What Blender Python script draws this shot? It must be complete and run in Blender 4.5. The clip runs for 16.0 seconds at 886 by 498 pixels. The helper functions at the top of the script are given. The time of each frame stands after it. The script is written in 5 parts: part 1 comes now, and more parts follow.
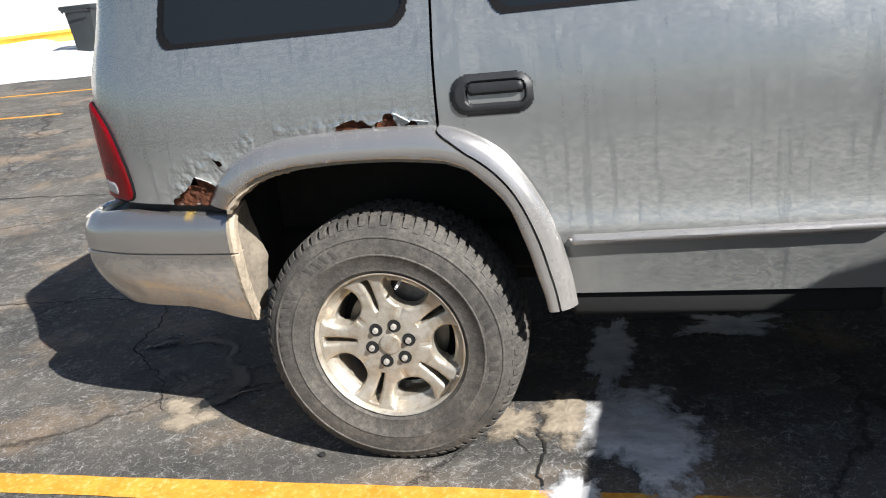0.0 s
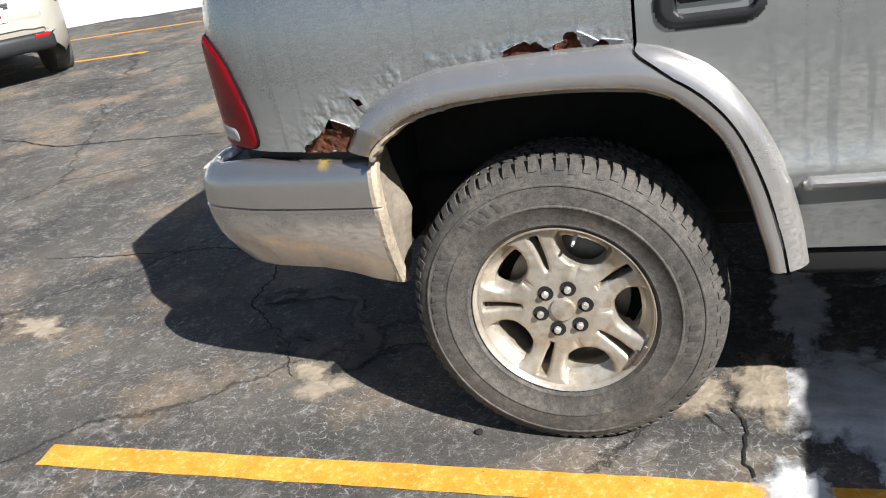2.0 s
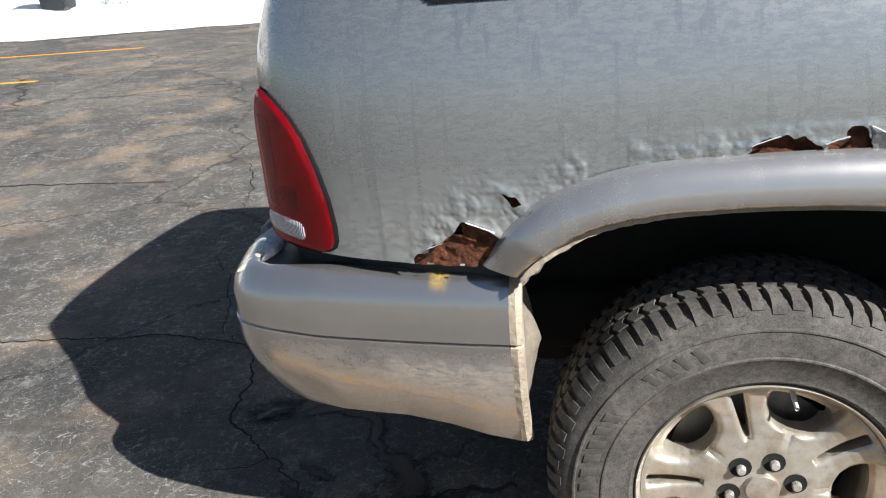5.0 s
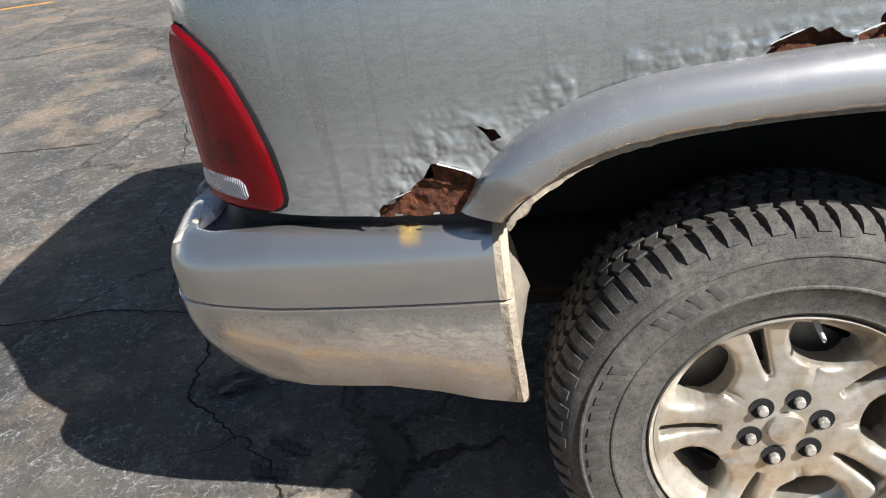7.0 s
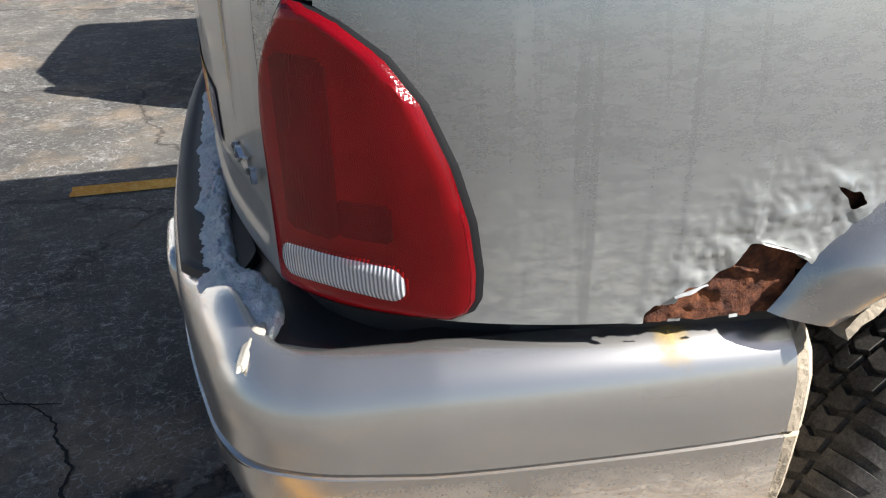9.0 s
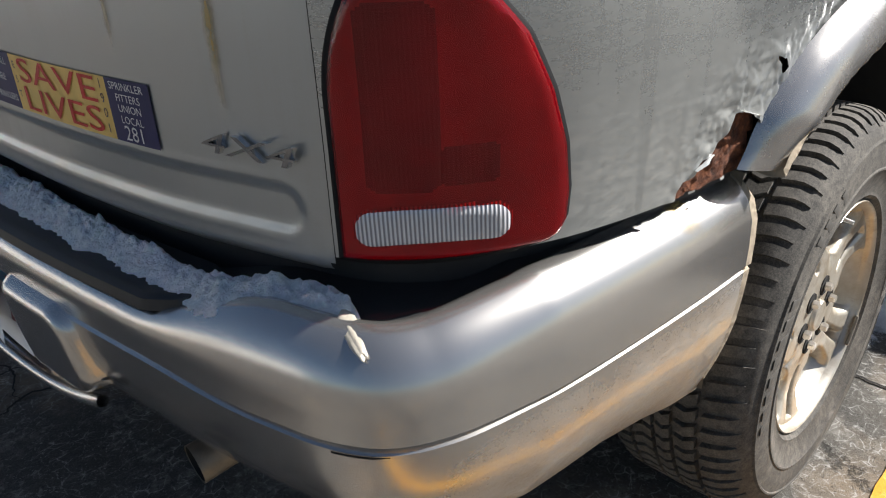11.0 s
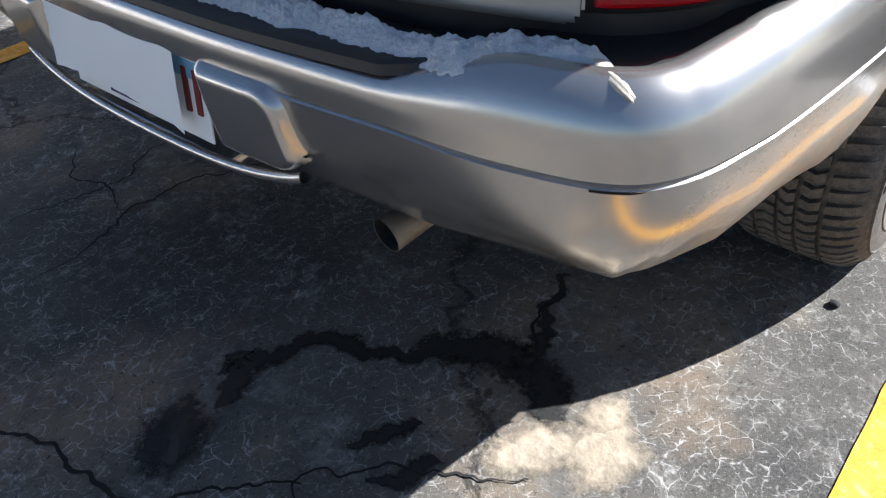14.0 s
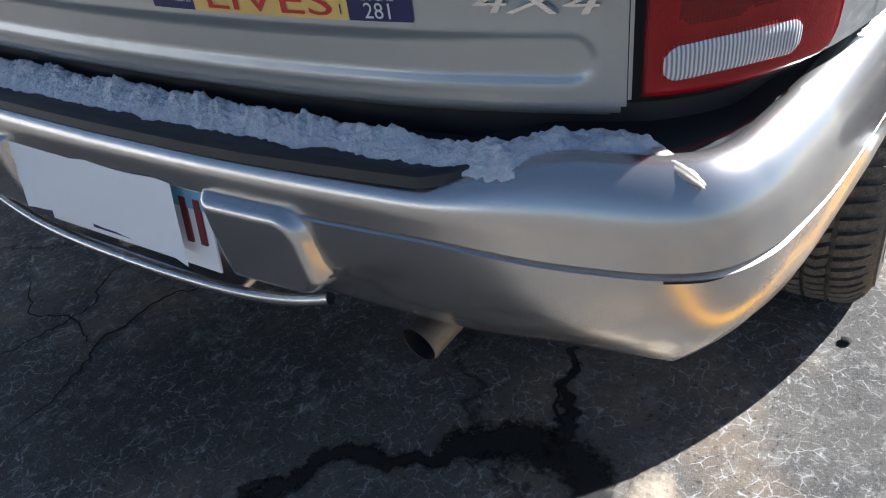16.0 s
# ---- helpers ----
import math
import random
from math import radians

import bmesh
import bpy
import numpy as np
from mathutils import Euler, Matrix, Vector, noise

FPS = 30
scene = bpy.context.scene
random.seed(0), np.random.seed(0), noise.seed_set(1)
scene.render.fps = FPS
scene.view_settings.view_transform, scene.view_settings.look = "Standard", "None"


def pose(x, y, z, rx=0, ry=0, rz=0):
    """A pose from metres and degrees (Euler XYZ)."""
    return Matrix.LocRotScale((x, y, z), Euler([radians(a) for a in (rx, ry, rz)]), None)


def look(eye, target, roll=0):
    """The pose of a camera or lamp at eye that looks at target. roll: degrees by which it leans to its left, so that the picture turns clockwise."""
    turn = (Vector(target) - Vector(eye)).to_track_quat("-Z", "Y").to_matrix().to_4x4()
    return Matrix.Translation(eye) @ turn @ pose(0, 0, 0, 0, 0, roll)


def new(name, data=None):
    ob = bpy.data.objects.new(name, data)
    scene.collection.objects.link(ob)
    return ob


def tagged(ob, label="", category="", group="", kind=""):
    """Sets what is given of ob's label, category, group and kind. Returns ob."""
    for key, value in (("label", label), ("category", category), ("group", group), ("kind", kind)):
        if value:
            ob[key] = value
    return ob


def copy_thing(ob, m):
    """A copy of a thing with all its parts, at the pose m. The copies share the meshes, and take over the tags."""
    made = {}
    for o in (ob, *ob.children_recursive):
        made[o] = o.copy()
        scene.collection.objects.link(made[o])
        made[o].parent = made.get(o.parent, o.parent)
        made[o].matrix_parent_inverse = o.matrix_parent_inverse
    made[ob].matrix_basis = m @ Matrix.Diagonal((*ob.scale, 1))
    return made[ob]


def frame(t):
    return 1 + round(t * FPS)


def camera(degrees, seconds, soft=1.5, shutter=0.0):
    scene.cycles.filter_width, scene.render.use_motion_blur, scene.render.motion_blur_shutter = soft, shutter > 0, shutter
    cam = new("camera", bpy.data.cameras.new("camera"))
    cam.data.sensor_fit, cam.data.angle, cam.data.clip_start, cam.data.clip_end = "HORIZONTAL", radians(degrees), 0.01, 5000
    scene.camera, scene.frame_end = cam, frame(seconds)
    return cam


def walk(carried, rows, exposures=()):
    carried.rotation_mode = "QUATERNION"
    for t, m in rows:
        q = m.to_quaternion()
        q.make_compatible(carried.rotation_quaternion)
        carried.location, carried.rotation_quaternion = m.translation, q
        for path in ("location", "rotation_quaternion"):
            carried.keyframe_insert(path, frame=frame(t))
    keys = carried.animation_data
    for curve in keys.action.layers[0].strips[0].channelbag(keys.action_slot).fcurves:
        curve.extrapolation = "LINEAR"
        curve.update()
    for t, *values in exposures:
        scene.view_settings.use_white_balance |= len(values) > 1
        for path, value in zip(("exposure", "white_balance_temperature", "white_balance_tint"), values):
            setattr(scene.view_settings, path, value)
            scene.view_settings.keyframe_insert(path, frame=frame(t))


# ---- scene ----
cam = camera(58.1, 16.0, soft=1.1)
PATH = [
    (0, (0.709, -2.007, 1.325), (0.231, -0.164, 0.713), -6.5),
    (0.5, (0.624, -2.021, 1.321), (0.019, -0.229, 0.671), -6.4),
    (1, (0.591, -1.929, 1.301), (-0.024, -0.163, 0.592), -8.7),
    (1.5, (0.53, -1.766, 1.295), (-0.161, -0.053, 0.53), -11.8),
    (2, (0.38, -1.715, 1.3), (-0.287, 0.012, 0.542), -10.2),
    (2.5, (0.191, -1.646, 1.309), (-0.303, 0.155, 0.595), -6.5),
    (3, (0.087, -1.452, 1.32), (-0.426, 0.344, 0.604), -9.3),
    (3.5, (-0.008, -1.375, 1.315), (-0.547, 0.413, 0.598), -9.6),
    (4, (-0.192, -1.364, 1.325), (-0.661, 0.426, 0.566), -7.2),
    (4.5, (-0.264, -1.33, 1.306), (-0.638, 0.488, 0.559), -5.3),
    (4.7, (-0.277, -1.3, 1.327), (-0.651, 0.54, 0.637), -4.9),
    (6.8, (-0.334, -1.132, 1.281), (-0.624, 0.668, 0.458), -9.5),
    (7, (-0.356, -1.083, 1.275), (-0.617, 0.708, 0.423), -9.1),
    (7.5, (-0.537, -0.965, 1.272), (-0.731, 0.824, 0.399), -5.7),
    (8, (-0.674, -0.81, 1.257), (-0.762, 0.99, 0.39), -5.7),
    (8.2, (-0.734, -0.748, 1.259), (-0.709, 1.048, 0.379), -6.2),
    (8.4, (-0.739, -0.66, 1.248), (-0.709, 1.142, 0.382), -5.1),
    (8.5, (-0.764, -0.629, 1.247), (-0.665, 1.17, 0.377), -4.8),
    (9, (-0.929, -0.583, 1.232), (-0.531, 1.16, 0.336), -1.9),
    (9.2, (-1.014, -0.571, 1.234), (-0.469, 1.119, 0.313), -0.6),
    (11.3, (-1.382, -0.32, 1.193), (-0.08, 0.85, 0.225), -4.0),
    (11.5, (-1.399, -0.291, 1.192), (-0.119, 0.853, 0.165), -5.4),
    (12, (-1.528, -0.281, 1.186), (-0.278, 0.78, 0.041), -6.7),
    (12.5, (-1.558, -0.289, 1.174), (-0.282, 0.623, -0.067), -5.2),
    (13, (-1.56, -0.271, 1.162), (-0.371, 0.678, -0.136), -5.5),
    (13.5, (-1.584, -0.243, 1.169), (-0.478, 0.801, -0.13), -5.9),
    (14, (-1.628, -0.224, 1.175), (-0.508, 0.838, -0.098), -5.2),
    (14.5, (-1.662, -0.228, 1.188), (-0.453, 0.801, -0.029), -3.6),
    (15, (-1.713, -0.223, 1.206), (-0.413, 0.779, 0.063), -2.1),
    (15.5, (-1.655, -0.152, 1.185), (-0.344, 0.815, 0.024), -5.5),
    (16, (-1.647, -0.065, 1.201), (-0.345, 0.906, 0.035), -8.8),
]
walk(cam, [(t, look(eye, target, roll)) for t, eye, target, roll in PATH], [(0, 0.92, 6200, 10), (3, 0.86, 6150, 10), (4.5, 0.86, 6100, 10), (7.5, 0.99, 6100, 10), (8.5, 1.24, 6150, 10), (9, 1.27, 6250, 10), (11.5, 0.98, 6350, 10), (12.5, 1.33, 6100, 10), (13.5, 1.42, 5900, 10), (14.5, 1.70, 5850, 10), (15, 1.74, 5800, 10), (16, 1.56, 5750, 10)])

# ---------------- world, sun ----------------
SUN_TO = Vector((0.83, -0.556, 0.806)).normalized()
world = bpy.data.worlds.new("sky")
scene.world = world
world.use_nodes = True
wn = world.node_tree
sky = wn.nodes.new("ShaderNodeTexSky")
sky.sky_type = "NISHITA"
sky.sun_disc = False
sky.sun_elevation = math.asin(SUN_TO.z)
sky.sun_rotation = math.atan2(SUN_TO.x, SUN_TO.y)
wn.links.new(sky.outputs[0], wn.nodes["Background"].inputs[0])
wn.nodes["Background"].inputs[1].default_value = 0.041
sun_data = bpy.data.lights.new("sun", "SUN")
sun_data.energy, sun_data.angle, sun_data.color = 5.0, radians(0.5), (1.0, 0.955, 0.89)
sun = new("sun", sun_data)
sun.matrix_world = look(SUN_TO * 20, (0, 0, 0))

# ---------------- materials ----------------
def material(name):
    m = bpy.data.materials.new(name)
    m.use_nodes = True
    return m, m.node_tree.nodes, m.node_tree.links, m.node_tree.nodes["Principled BSDF"]


def set_in(node, **values):
    for key, value in values.items():
        node.inputs[key.replace("_", " ")].default_value = value


def tex_coords(n, l, scale=(1, 1, 1), object_space=False):
    if object_space:
        c = n.new("ShaderNodeTexCoord").outputs["Object"]
    else:
        c = n.new("ShaderNodeNewGeometry").outputs["Position"]
    mp = n.new("ShaderNodeMapping")
    mp.inputs["Scale"].default_value = scale
    l.new(c, mp.inputs["Vector"])
    return mp.outputs[0]


def noise_node(n, l, vec, scale, detail=6, rough=0.6):
    t = n.new("ShaderNodeTexNoise")
    t.inputs["Scale"].default_value, t.inputs["Detail"].default_value, t.inputs["Roughness"].default_value = scale, detail, rough
    l.new(vec, t.inputs["Vector"])
    return t.outputs["Fac"]


def ramp(n, l, fac, a, b, ca=(0, 0, 0, 1), cb=(1, 1, 1, 1)):
    r = n.new("ShaderNodeValToRGB")
    r.color_ramp.elements[0].position, r.color_ramp.elements[1].position = a, b
    r.color_ramp.elements[0].color, r.color_ramp.elements[1].color = ca, cb
    l.new(fac, r.inputs[0])
    return r.outputs[0]


def mix(n, l, fac, a, b, mode="MIX"):
    m = n.new("ShaderNodeMix")
    m.data_type, m.blend_type = "RGBA", mode
    for sock, v in ((m.inputs["Factor"], fac), (m.inputs["A"], a), (m.inputs["B"], b)):
        if hasattr(v, "is_linked"):
            l.new(v, sock)
        else:
            sock.default_value = v
    return m.outputs["Result"]


def math_node(n, l, op, a, b=0.0):
    m = n.new("ShaderNodeMath")
    m.operation = op
    for k, v in enumerate((a, b)):
        if hasattr(v, "is_linked"):
            l.new(v, m.inputs[k])
        else:
            m.inputs[k].default_value = v
    return m.outputs[0]


def bump(n, l, bsdf, height, strength, distance):
    b = n.new("ShaderNodeBump")
    b.inputs["Strength"].default_value, b.inputs["Distance"].default_value = strength, distance
    l.new(height, b.inputs["Height"])
    l.new(b.outputs[0], bsdf.inputs["Normal"])


def rgb(r, g, b):
    return (r, g, b, 1)


def simple(name, color, rough=0.6, metal=0.0, grain=40.0, vary=0.25, relief=0.15, depth=0.001, coat=0.0):
    """A plain surface with two scales of variation and fine relief."""
    m, n, l, s = material(name)
    v = tex_coords(n, l)
    big = noise_node(n, l, v, grain * 0.12, 4)
    fine = noise_node(n, l, v, grain, 6)
    both = math_node(n, l, "ADD", math_node(n, l, "MULTIPLY", big, 0.6), math_node(n, l, "MULTIPLY", fine, 0.4))
    lo = rgb(*[c * (1 - vary) for c in color])
    hi = rgb(*[min(1, c * (1 + vary)) for c in color])
    l.new(ramp(n, l, both, 0.3, 0.7, lo, hi), s.inputs["Base Color"])
    set_in(s, Roughness=rough, Metallic=metal, Coat_Weight=coat)
    bump(n, l, s, fine, relief, depth)
    return m


def car_paint(name, color, dirt=(0.33, 0.30, 0.25), streaks=0.5, low=0.6, low_at=(0.75, 0.45), metal=0.8, rough=0.26, mud=0.0, side_only=False, drip_at=(0.48, 0.62), film=0.0):
    """Metallic paint with drip streaks, road dust that thickens low down and thrown mud."""
    m, n, l, s = material(name)
    v = tex_coords(n, l)
    drip = noise_node(n, l, tex_coords(n, l, (26, 26, 1.3)), 1.0, 5, 0.65)
    grime = noise_node(n, l, tex_coords(n, l, (70, 70, 190)), 1.0, 6, 0.75)
    cloud = noise_node(n, l, v, 4.5, 5, 0.6)
    fine = noise_node(n, l, v, 420, 3, 0.7)
    sep = n.new("ShaderNodeSeparateXYZ")
    l.new(v, sep.inputs[0])
    height = n.new("ShaderNodeMapRange")
    height.inputs["From Min"].default_value, height.inputs["From Max"].default_value = low_at
    l.new(sep.outputs["Z"], height.inputs["Value"])
    a = math_node(n, l, "MULTIPLY", ramp(n, l, drip, *drip_at), ramp(n, l, grime, 0.25, 0.8))
    a = math_node(n, l, "MULTIPLY", a, ramp(n, l, cloud, 0.38, 0.58))
    b = math_node(n, l, "MULTIPLY", height.outputs[0], ramp(n, l, grime, 0.3, 0.75))
    if mud:
        thrown = ramp(n, l, noise_node(n, l, tex_coords(n, l, (1, 1, 1.3)), 5.0, 8, 0.66), 0.36, 0.50)
        scrape = ramp(n, l, noise_node(n, l, tex_coords(n, l, (34, 34, 90)), 1.0, 7, 0.8), 0.34, 0.62)
        scrape = math_node(n, l, "MULTIPLY", scrape, ramp(n, l, noise_node(n, l, v, 300, 4, 0.8), 0.36, 0.56))
        band = math_node(n, l, "MULTIPLY", ramp(n, l, sep.outputs["Z"], 0.61, 0.66, rgb(1, 1, 1), rgb(0, 0, 0)), thrown)
        b = math_node(n, l, "ADD", b, math_node(n, l, "MULTIPLY", math_node(n, l, "MULTIPLY", band, scrape), mud))
        spray = math_node(n, l, "MULTIPLY", ramp(n, l, math_node(n, l, "ADD", sep.outputs["X"], math_node(n, l, "MULTIPLY", cloud, 0.12)), -0.54, -0.50), ramp(n, l, noise_node(n, l, v, 380, 5, 0.8), 0.42, 0.6))
        b = math_node(n, l, "ADD", b, math_node(n, l, "MULTIPLY", spray, 0.55))
    if side_only:
        where = n.new("ShaderNodeMapRange")
        where.inputs["From Min"].default_value, where.inputs["From Max"].default_value = -0.95, -0.8
        l.new(sep.outputs["X"], where.inputs["Value"])
        b = math_node(n, l, "MULTIPLY", b, where.outputs[0])
    f = math_node(n, l, "ADD", math_node(n, l, "MULTIPLY", a, streaks), math_node(n, l, "MULTIPLY", b, low))
    if film:
        wipe_at = tex_coords(n, l, (38, 38, 110))
        wipe = n.new("ShaderNodeTexNoise")
        wipe.inputs["Scale"].default_value, wipe.inputs["Detail"].default_value, wipe.inputs["Roughness"].default_value, wipe.inputs["Distortion"].default_value = 1.0, 8, 0.78, 0.35
        l.new(wipe_at, wipe.inputs["Vector"])
        washed = ramp(n, l, noise_node(n, l, tex_coords(n, l, (46, 46, 0.9)), 1.0, 3, 0.5), 0.58, 0.66, rgb(1, 1, 1), rgb(0.5, 0.5, 0.5))
        cover = math_node(n, l, "ADD", 0.5, math_node(n, l, "MULTIPLY", ramp(n, l, wipe.outputs["Fac"], 0.42, 0.66), 0.8))
        cover = math_node(n, l, "MULTIPLY", math_node(n, l, "MULTIPLY", cover, washed), ramp(n, l, sep.outputs["Z"], 0.88, 1.15, rgb(1, 1, 1), rgb(0.3, 0.3, 0.3)))
        f = math_node(n, l, "MAXIMUM", f, math_node(n, l, "MULTIPLY", cover, film))
    f = math_node(n, l, "MINIMUM", f, 0.92)
    l.new(mix(n, l, f, rgb(*color), rgb(*dirt)), s.inputs["Base Color"])
    l.new(math_node(n, l, "ADD", math_node(n, l, "MULTIPLY", f, 0.5), rough), s.inputs["Roughness"])
    l.new(math_node(n, l, "MULTIPLY", math_node(n, l, "SUBTRACT", 1.0, f), metal), s.inputs["Metallic"])
    set_in(s, Coat_Weight=0.5, Coat_Roughness=0.06)
    bump(n, l, s, math_node(n, l, "ADD", math_node(n, l, "ADD", math_node(n, l, "MULTIPLY", cloud, 0.25), math_node(n, l, "MULTIPLY", f, 0.08)), math_node(n, l, "MULTIPLY", fine, 0.01)), 0.035, 0.002)
    return m


GREY, SILVER = (0.38, 0.40, 0.405), (0.56, 0.54, 0.515)
M_PAINT = car_paint("grey_metallic_paint", GREY, dirt=(0.44, 0.43, 0.39), streaks=0.4, low=0.7, low_at=(0.85, 0.5), metal=0.78, rough=0.22, film=0.5)
M_DOOR = car_paint("grey_metallic_door_paint", GREY, dirt=(0.40, 0.385, 0.34), streaks=0.4, low=0.6, low_at=(0.95, 0.5), metal=0.78, rough=0.25, drip_at=(0.40, 0.52), film=0.45)
M_GATE = car_paint("grey_metallic_gate_paint", GREY, dirt=(0.34, 0.32, 0.25), streaks=0.3, low=0.15, low_at=(0.95, 0.75), metal=0.7, rough=0.32)
M_SILVER = car_paint("silver_bumper_paint", SILVER, dirt=(0.44, 0.38, 0.30), streaks=0.0, low=1.15, low_at=(0.62, 0.2), metal=0.88, rough=0.26, mud=1.0, side_only=True)
M_FLARE = car_paint("silver_flare_paint", (0.50, 0.485, 0.47), dirt=(0.48, 0.43, 0.36), streaks=0.08, low=0.55, low_at=(0.8, 0.5), metal=0.75, rough=0.26)
M_BLACK = simple("black_plastic", (0.02, 0.021, 0.023), 0.5, grain=120, relief=0.3, depth=0.0006)
M_SEAL = simple("black_rubber_seal", (0.008, 0.008, 0.009), 0.75, grain=60)
set_in(M_SEAL.node_tree.nodes["Principled BSDF"], Specular_IOR_Level=0.15)
# black for the underbody, also painted where gaps and recesses lie in shade
M_DARK = simple("dark_underbody_and_shade", (0.012, 0.012, 0.012), 0.9, grain=20)
M_LINER = simple("dirty_wheel_liner", (0.022, 0.021, 0.02), 0.95, grain=30, vary=0.5, relief=0.6, depth=0.004)
M_MUD = simple("dried_mud", (0.42, 0.35, 0.26), 0.95, grain=90, vary=0.45, relief=0.9, depth=0.004)
# darker mud for the splash shield, with its shade put into the colour
M_MUD_SHADED = simple("shaded_muddy_plastic", (0.20, 0.17, 0.13), 0.95, grain=60, vary=0.5, relief=0.7, depth=0.004)
M_CHROME = simple("bright_metal", (0.7, 0.7, 0.7), 0.2, 1.0, grain=30, vary=0.1)
M_STEEL = simple("weathered_steel", (0.22, 0.2, 0.17), 0.5, 0.8, grain=60, vary=0.4)
M_NUT = simple("dull_zinc", (0.7, 0.66, 0.6), 0.3, 0.6, grain=90, vary=0.4)
M_WHITE = simple("white_paper", (0.88, 0.88, 0.88), 0.8, grain=12, vary=0.03)
M_NAVY = simple("navy_vinyl", (0.012, 0.013, 0.08), 0.5, grain=50)
M_YELLOWV = simple("yellow_vinyl", (0.75, 0.5, 0.14), 0.5, grain=50, vary=0.15)
M_REDV = simple("red_ink", (0.55, 0.03, 0.02), 0.5)
M_TEXTW = simple("white_ink", (0.7, 0.7, 0.7), 0.5)
M_TEXTK = simple("dark_ink", (0.03, 0.02, 0.05), 0.5)
M_PLATEBLUE = simple("plate_sky_blue", (0.25, 0.5, 0.72), 0.4, grain=9, vary=0.3)
M_PLATERED = simple("plate_dark_red", (0.2, 0.02, 0.02), 0.4)
M_GLASS, _n, _l, _s = material("tinted_glass")
set_in(_s, Base_Color=rgb(0.012, 0.014, 0.016), Roughness=0.03, IOR=1.5, Specular_IOR_Level=0.6)

M_SIDEBAR = simple("scuffed_raised_rubber", (0.075, 0.07, 0.063), 0.85, grain=120, vary=0.5)
M_STAIN = simple("rust_run_stain", (0.50, 0.34, 0.09), 0.6, grain=40, vary=0.4)
# alloy with warm road film
M_ALLOY, n, l, s = material("dirty_alloy")
v = tex_coords(n, l)
f = noise_node(n, l, v, 14, 6, 0.65)
g = noise_node(n, l, v, 160, 4)
film = ramp(n, l, f, 0.35, 0.7, rgb(0.46, 0.40, 0.31), rgb(0.66, 0.63, 0.57))
l.new(mix(n, l, math_node(n, l, "MULTIPLY", ramp(n, l, noise_node(n, l, v, 22, 7, 0.7), 0.5, 0.68), 0.6), film, rgb(0.27, 0.19, 0.115)), s.inputs["Base Color"])
set_in(s, Roughness=0.38, Metallic=0.55)
bump(n, l, s, g, 0.1, 0.0008)

# tyre rubber, dusty
M_TYRE, n, l, s = material("dusty_tyre_rubber")
v = tex_coords(n, l)
f = noise_node(n, l, v, 9, 7, 0.65)
g = noise_node(n, l, v, 70, 6, 0.7)
dust = math_node(n, l, "MULTIPLY", ramp(n, l, f, 0.32, 0.62), ramp(n, l, g, 0.3, 0.7))
grain = ramp(n, l, noise_node(n, l, v, 330, 4, 0.8), 0.42, 0.62)
dust = math_node(n, l, "MINIMUM", math_node(n, l, "ADD", math_node(n, l, "MULTIPLY", dust, 0.8), math_node(n, l, "MULTIPLY", grain, 0.35)), 1.0)
l.new(mix(n, l, dust, rgb(0.03, 0.029, 0.028), rgb(0.18, 0.163, 0.14)), s.inputs["Base Color"])
set_in(s, Roughness=0.85)
bump(n, l, s, g, 0.35, 0.0012)

# rust
M_RUST, n, l, s = material("flaking_rust")
v = tex_coords(n, l)
f = noise_node(n, l, v, 55, 8, 0.7)
g = noise_node(n, l, v, 260, 6, 0.7)
r = n.new("ShaderNodeValToRGB")
r.color_ramp.elements[0].position, r.color_ramp.elements[0].color = 0.3, rgb(0.018, 0.008, 0.005)
r.color_ramp.elements[1].position, r.color_ramp.elements[1].color = 0.72, rgb(0.30, 0.105, 0.04)
e = r.color_ramp.elements.new(0.5)
e.color = rgb(0.11, 0.036, 0.016)
l.new(f, r.inputs[0])
l.new(r.outputs[0], s.inputs["Base Color"])
set_in(s, Roughness=0.95)
bump(n, l, s, math_node(n, l, "ADD", f, math_node(n, l, "MULTIPLY", g, 0.5)), 0.9, 0.006)

# red lens with fine prism relief
def lens_material(name, color, deep, cells, axis_scale):
    m, n, l, s = material(name)
    v = tex_coords(n, l, axis_scale)
    t = n.new("ShaderNodeTexVoronoi")
    t.inputs["Scale"].default_value = cells
    t.inputs["Randomness"].default_value = 0.0
    l.new(v, t.inputs["Vector"])
    cloud = noise_node(n, l, tex_coords(n, l), 6.0, 3)
    l.new(ramp(n, l, cloud, 0.4, 0.62, rgb(*deep), rgb(*color)), s.inputs["Base Color"])
    set_in(s, Roughness=0.12, Coat_Weight=0.4, Coat_Roughness=0.03)
    bump(n, l, s, t.outputs["Distance"], 0.12, 0.002)
    return m


M_LENS = lens_material("red_lens", (0.31, 0.003, 0.010), (0.2, 0.002, 0.006), 320, (1, 1, 1))
def see_through(mat, tint, share):
    n, l = mat.node_tree.nodes, mat.node_tree.links
    clear, both = n.new("ShaderNodeBsdfTransparent"), n.new("ShaderNodeMixShader")
    clear.inputs[0].default_value = rgb(*tint)
    both.inputs[0].default_value = share
    l.new(n["Principled BSDF"].outputs[0], both.inputs[1])
    l.new(clear.outputs[0], both.inputs[2])
    l.new(both.outputs[0], n["Material Output"].inputs["Surface"])


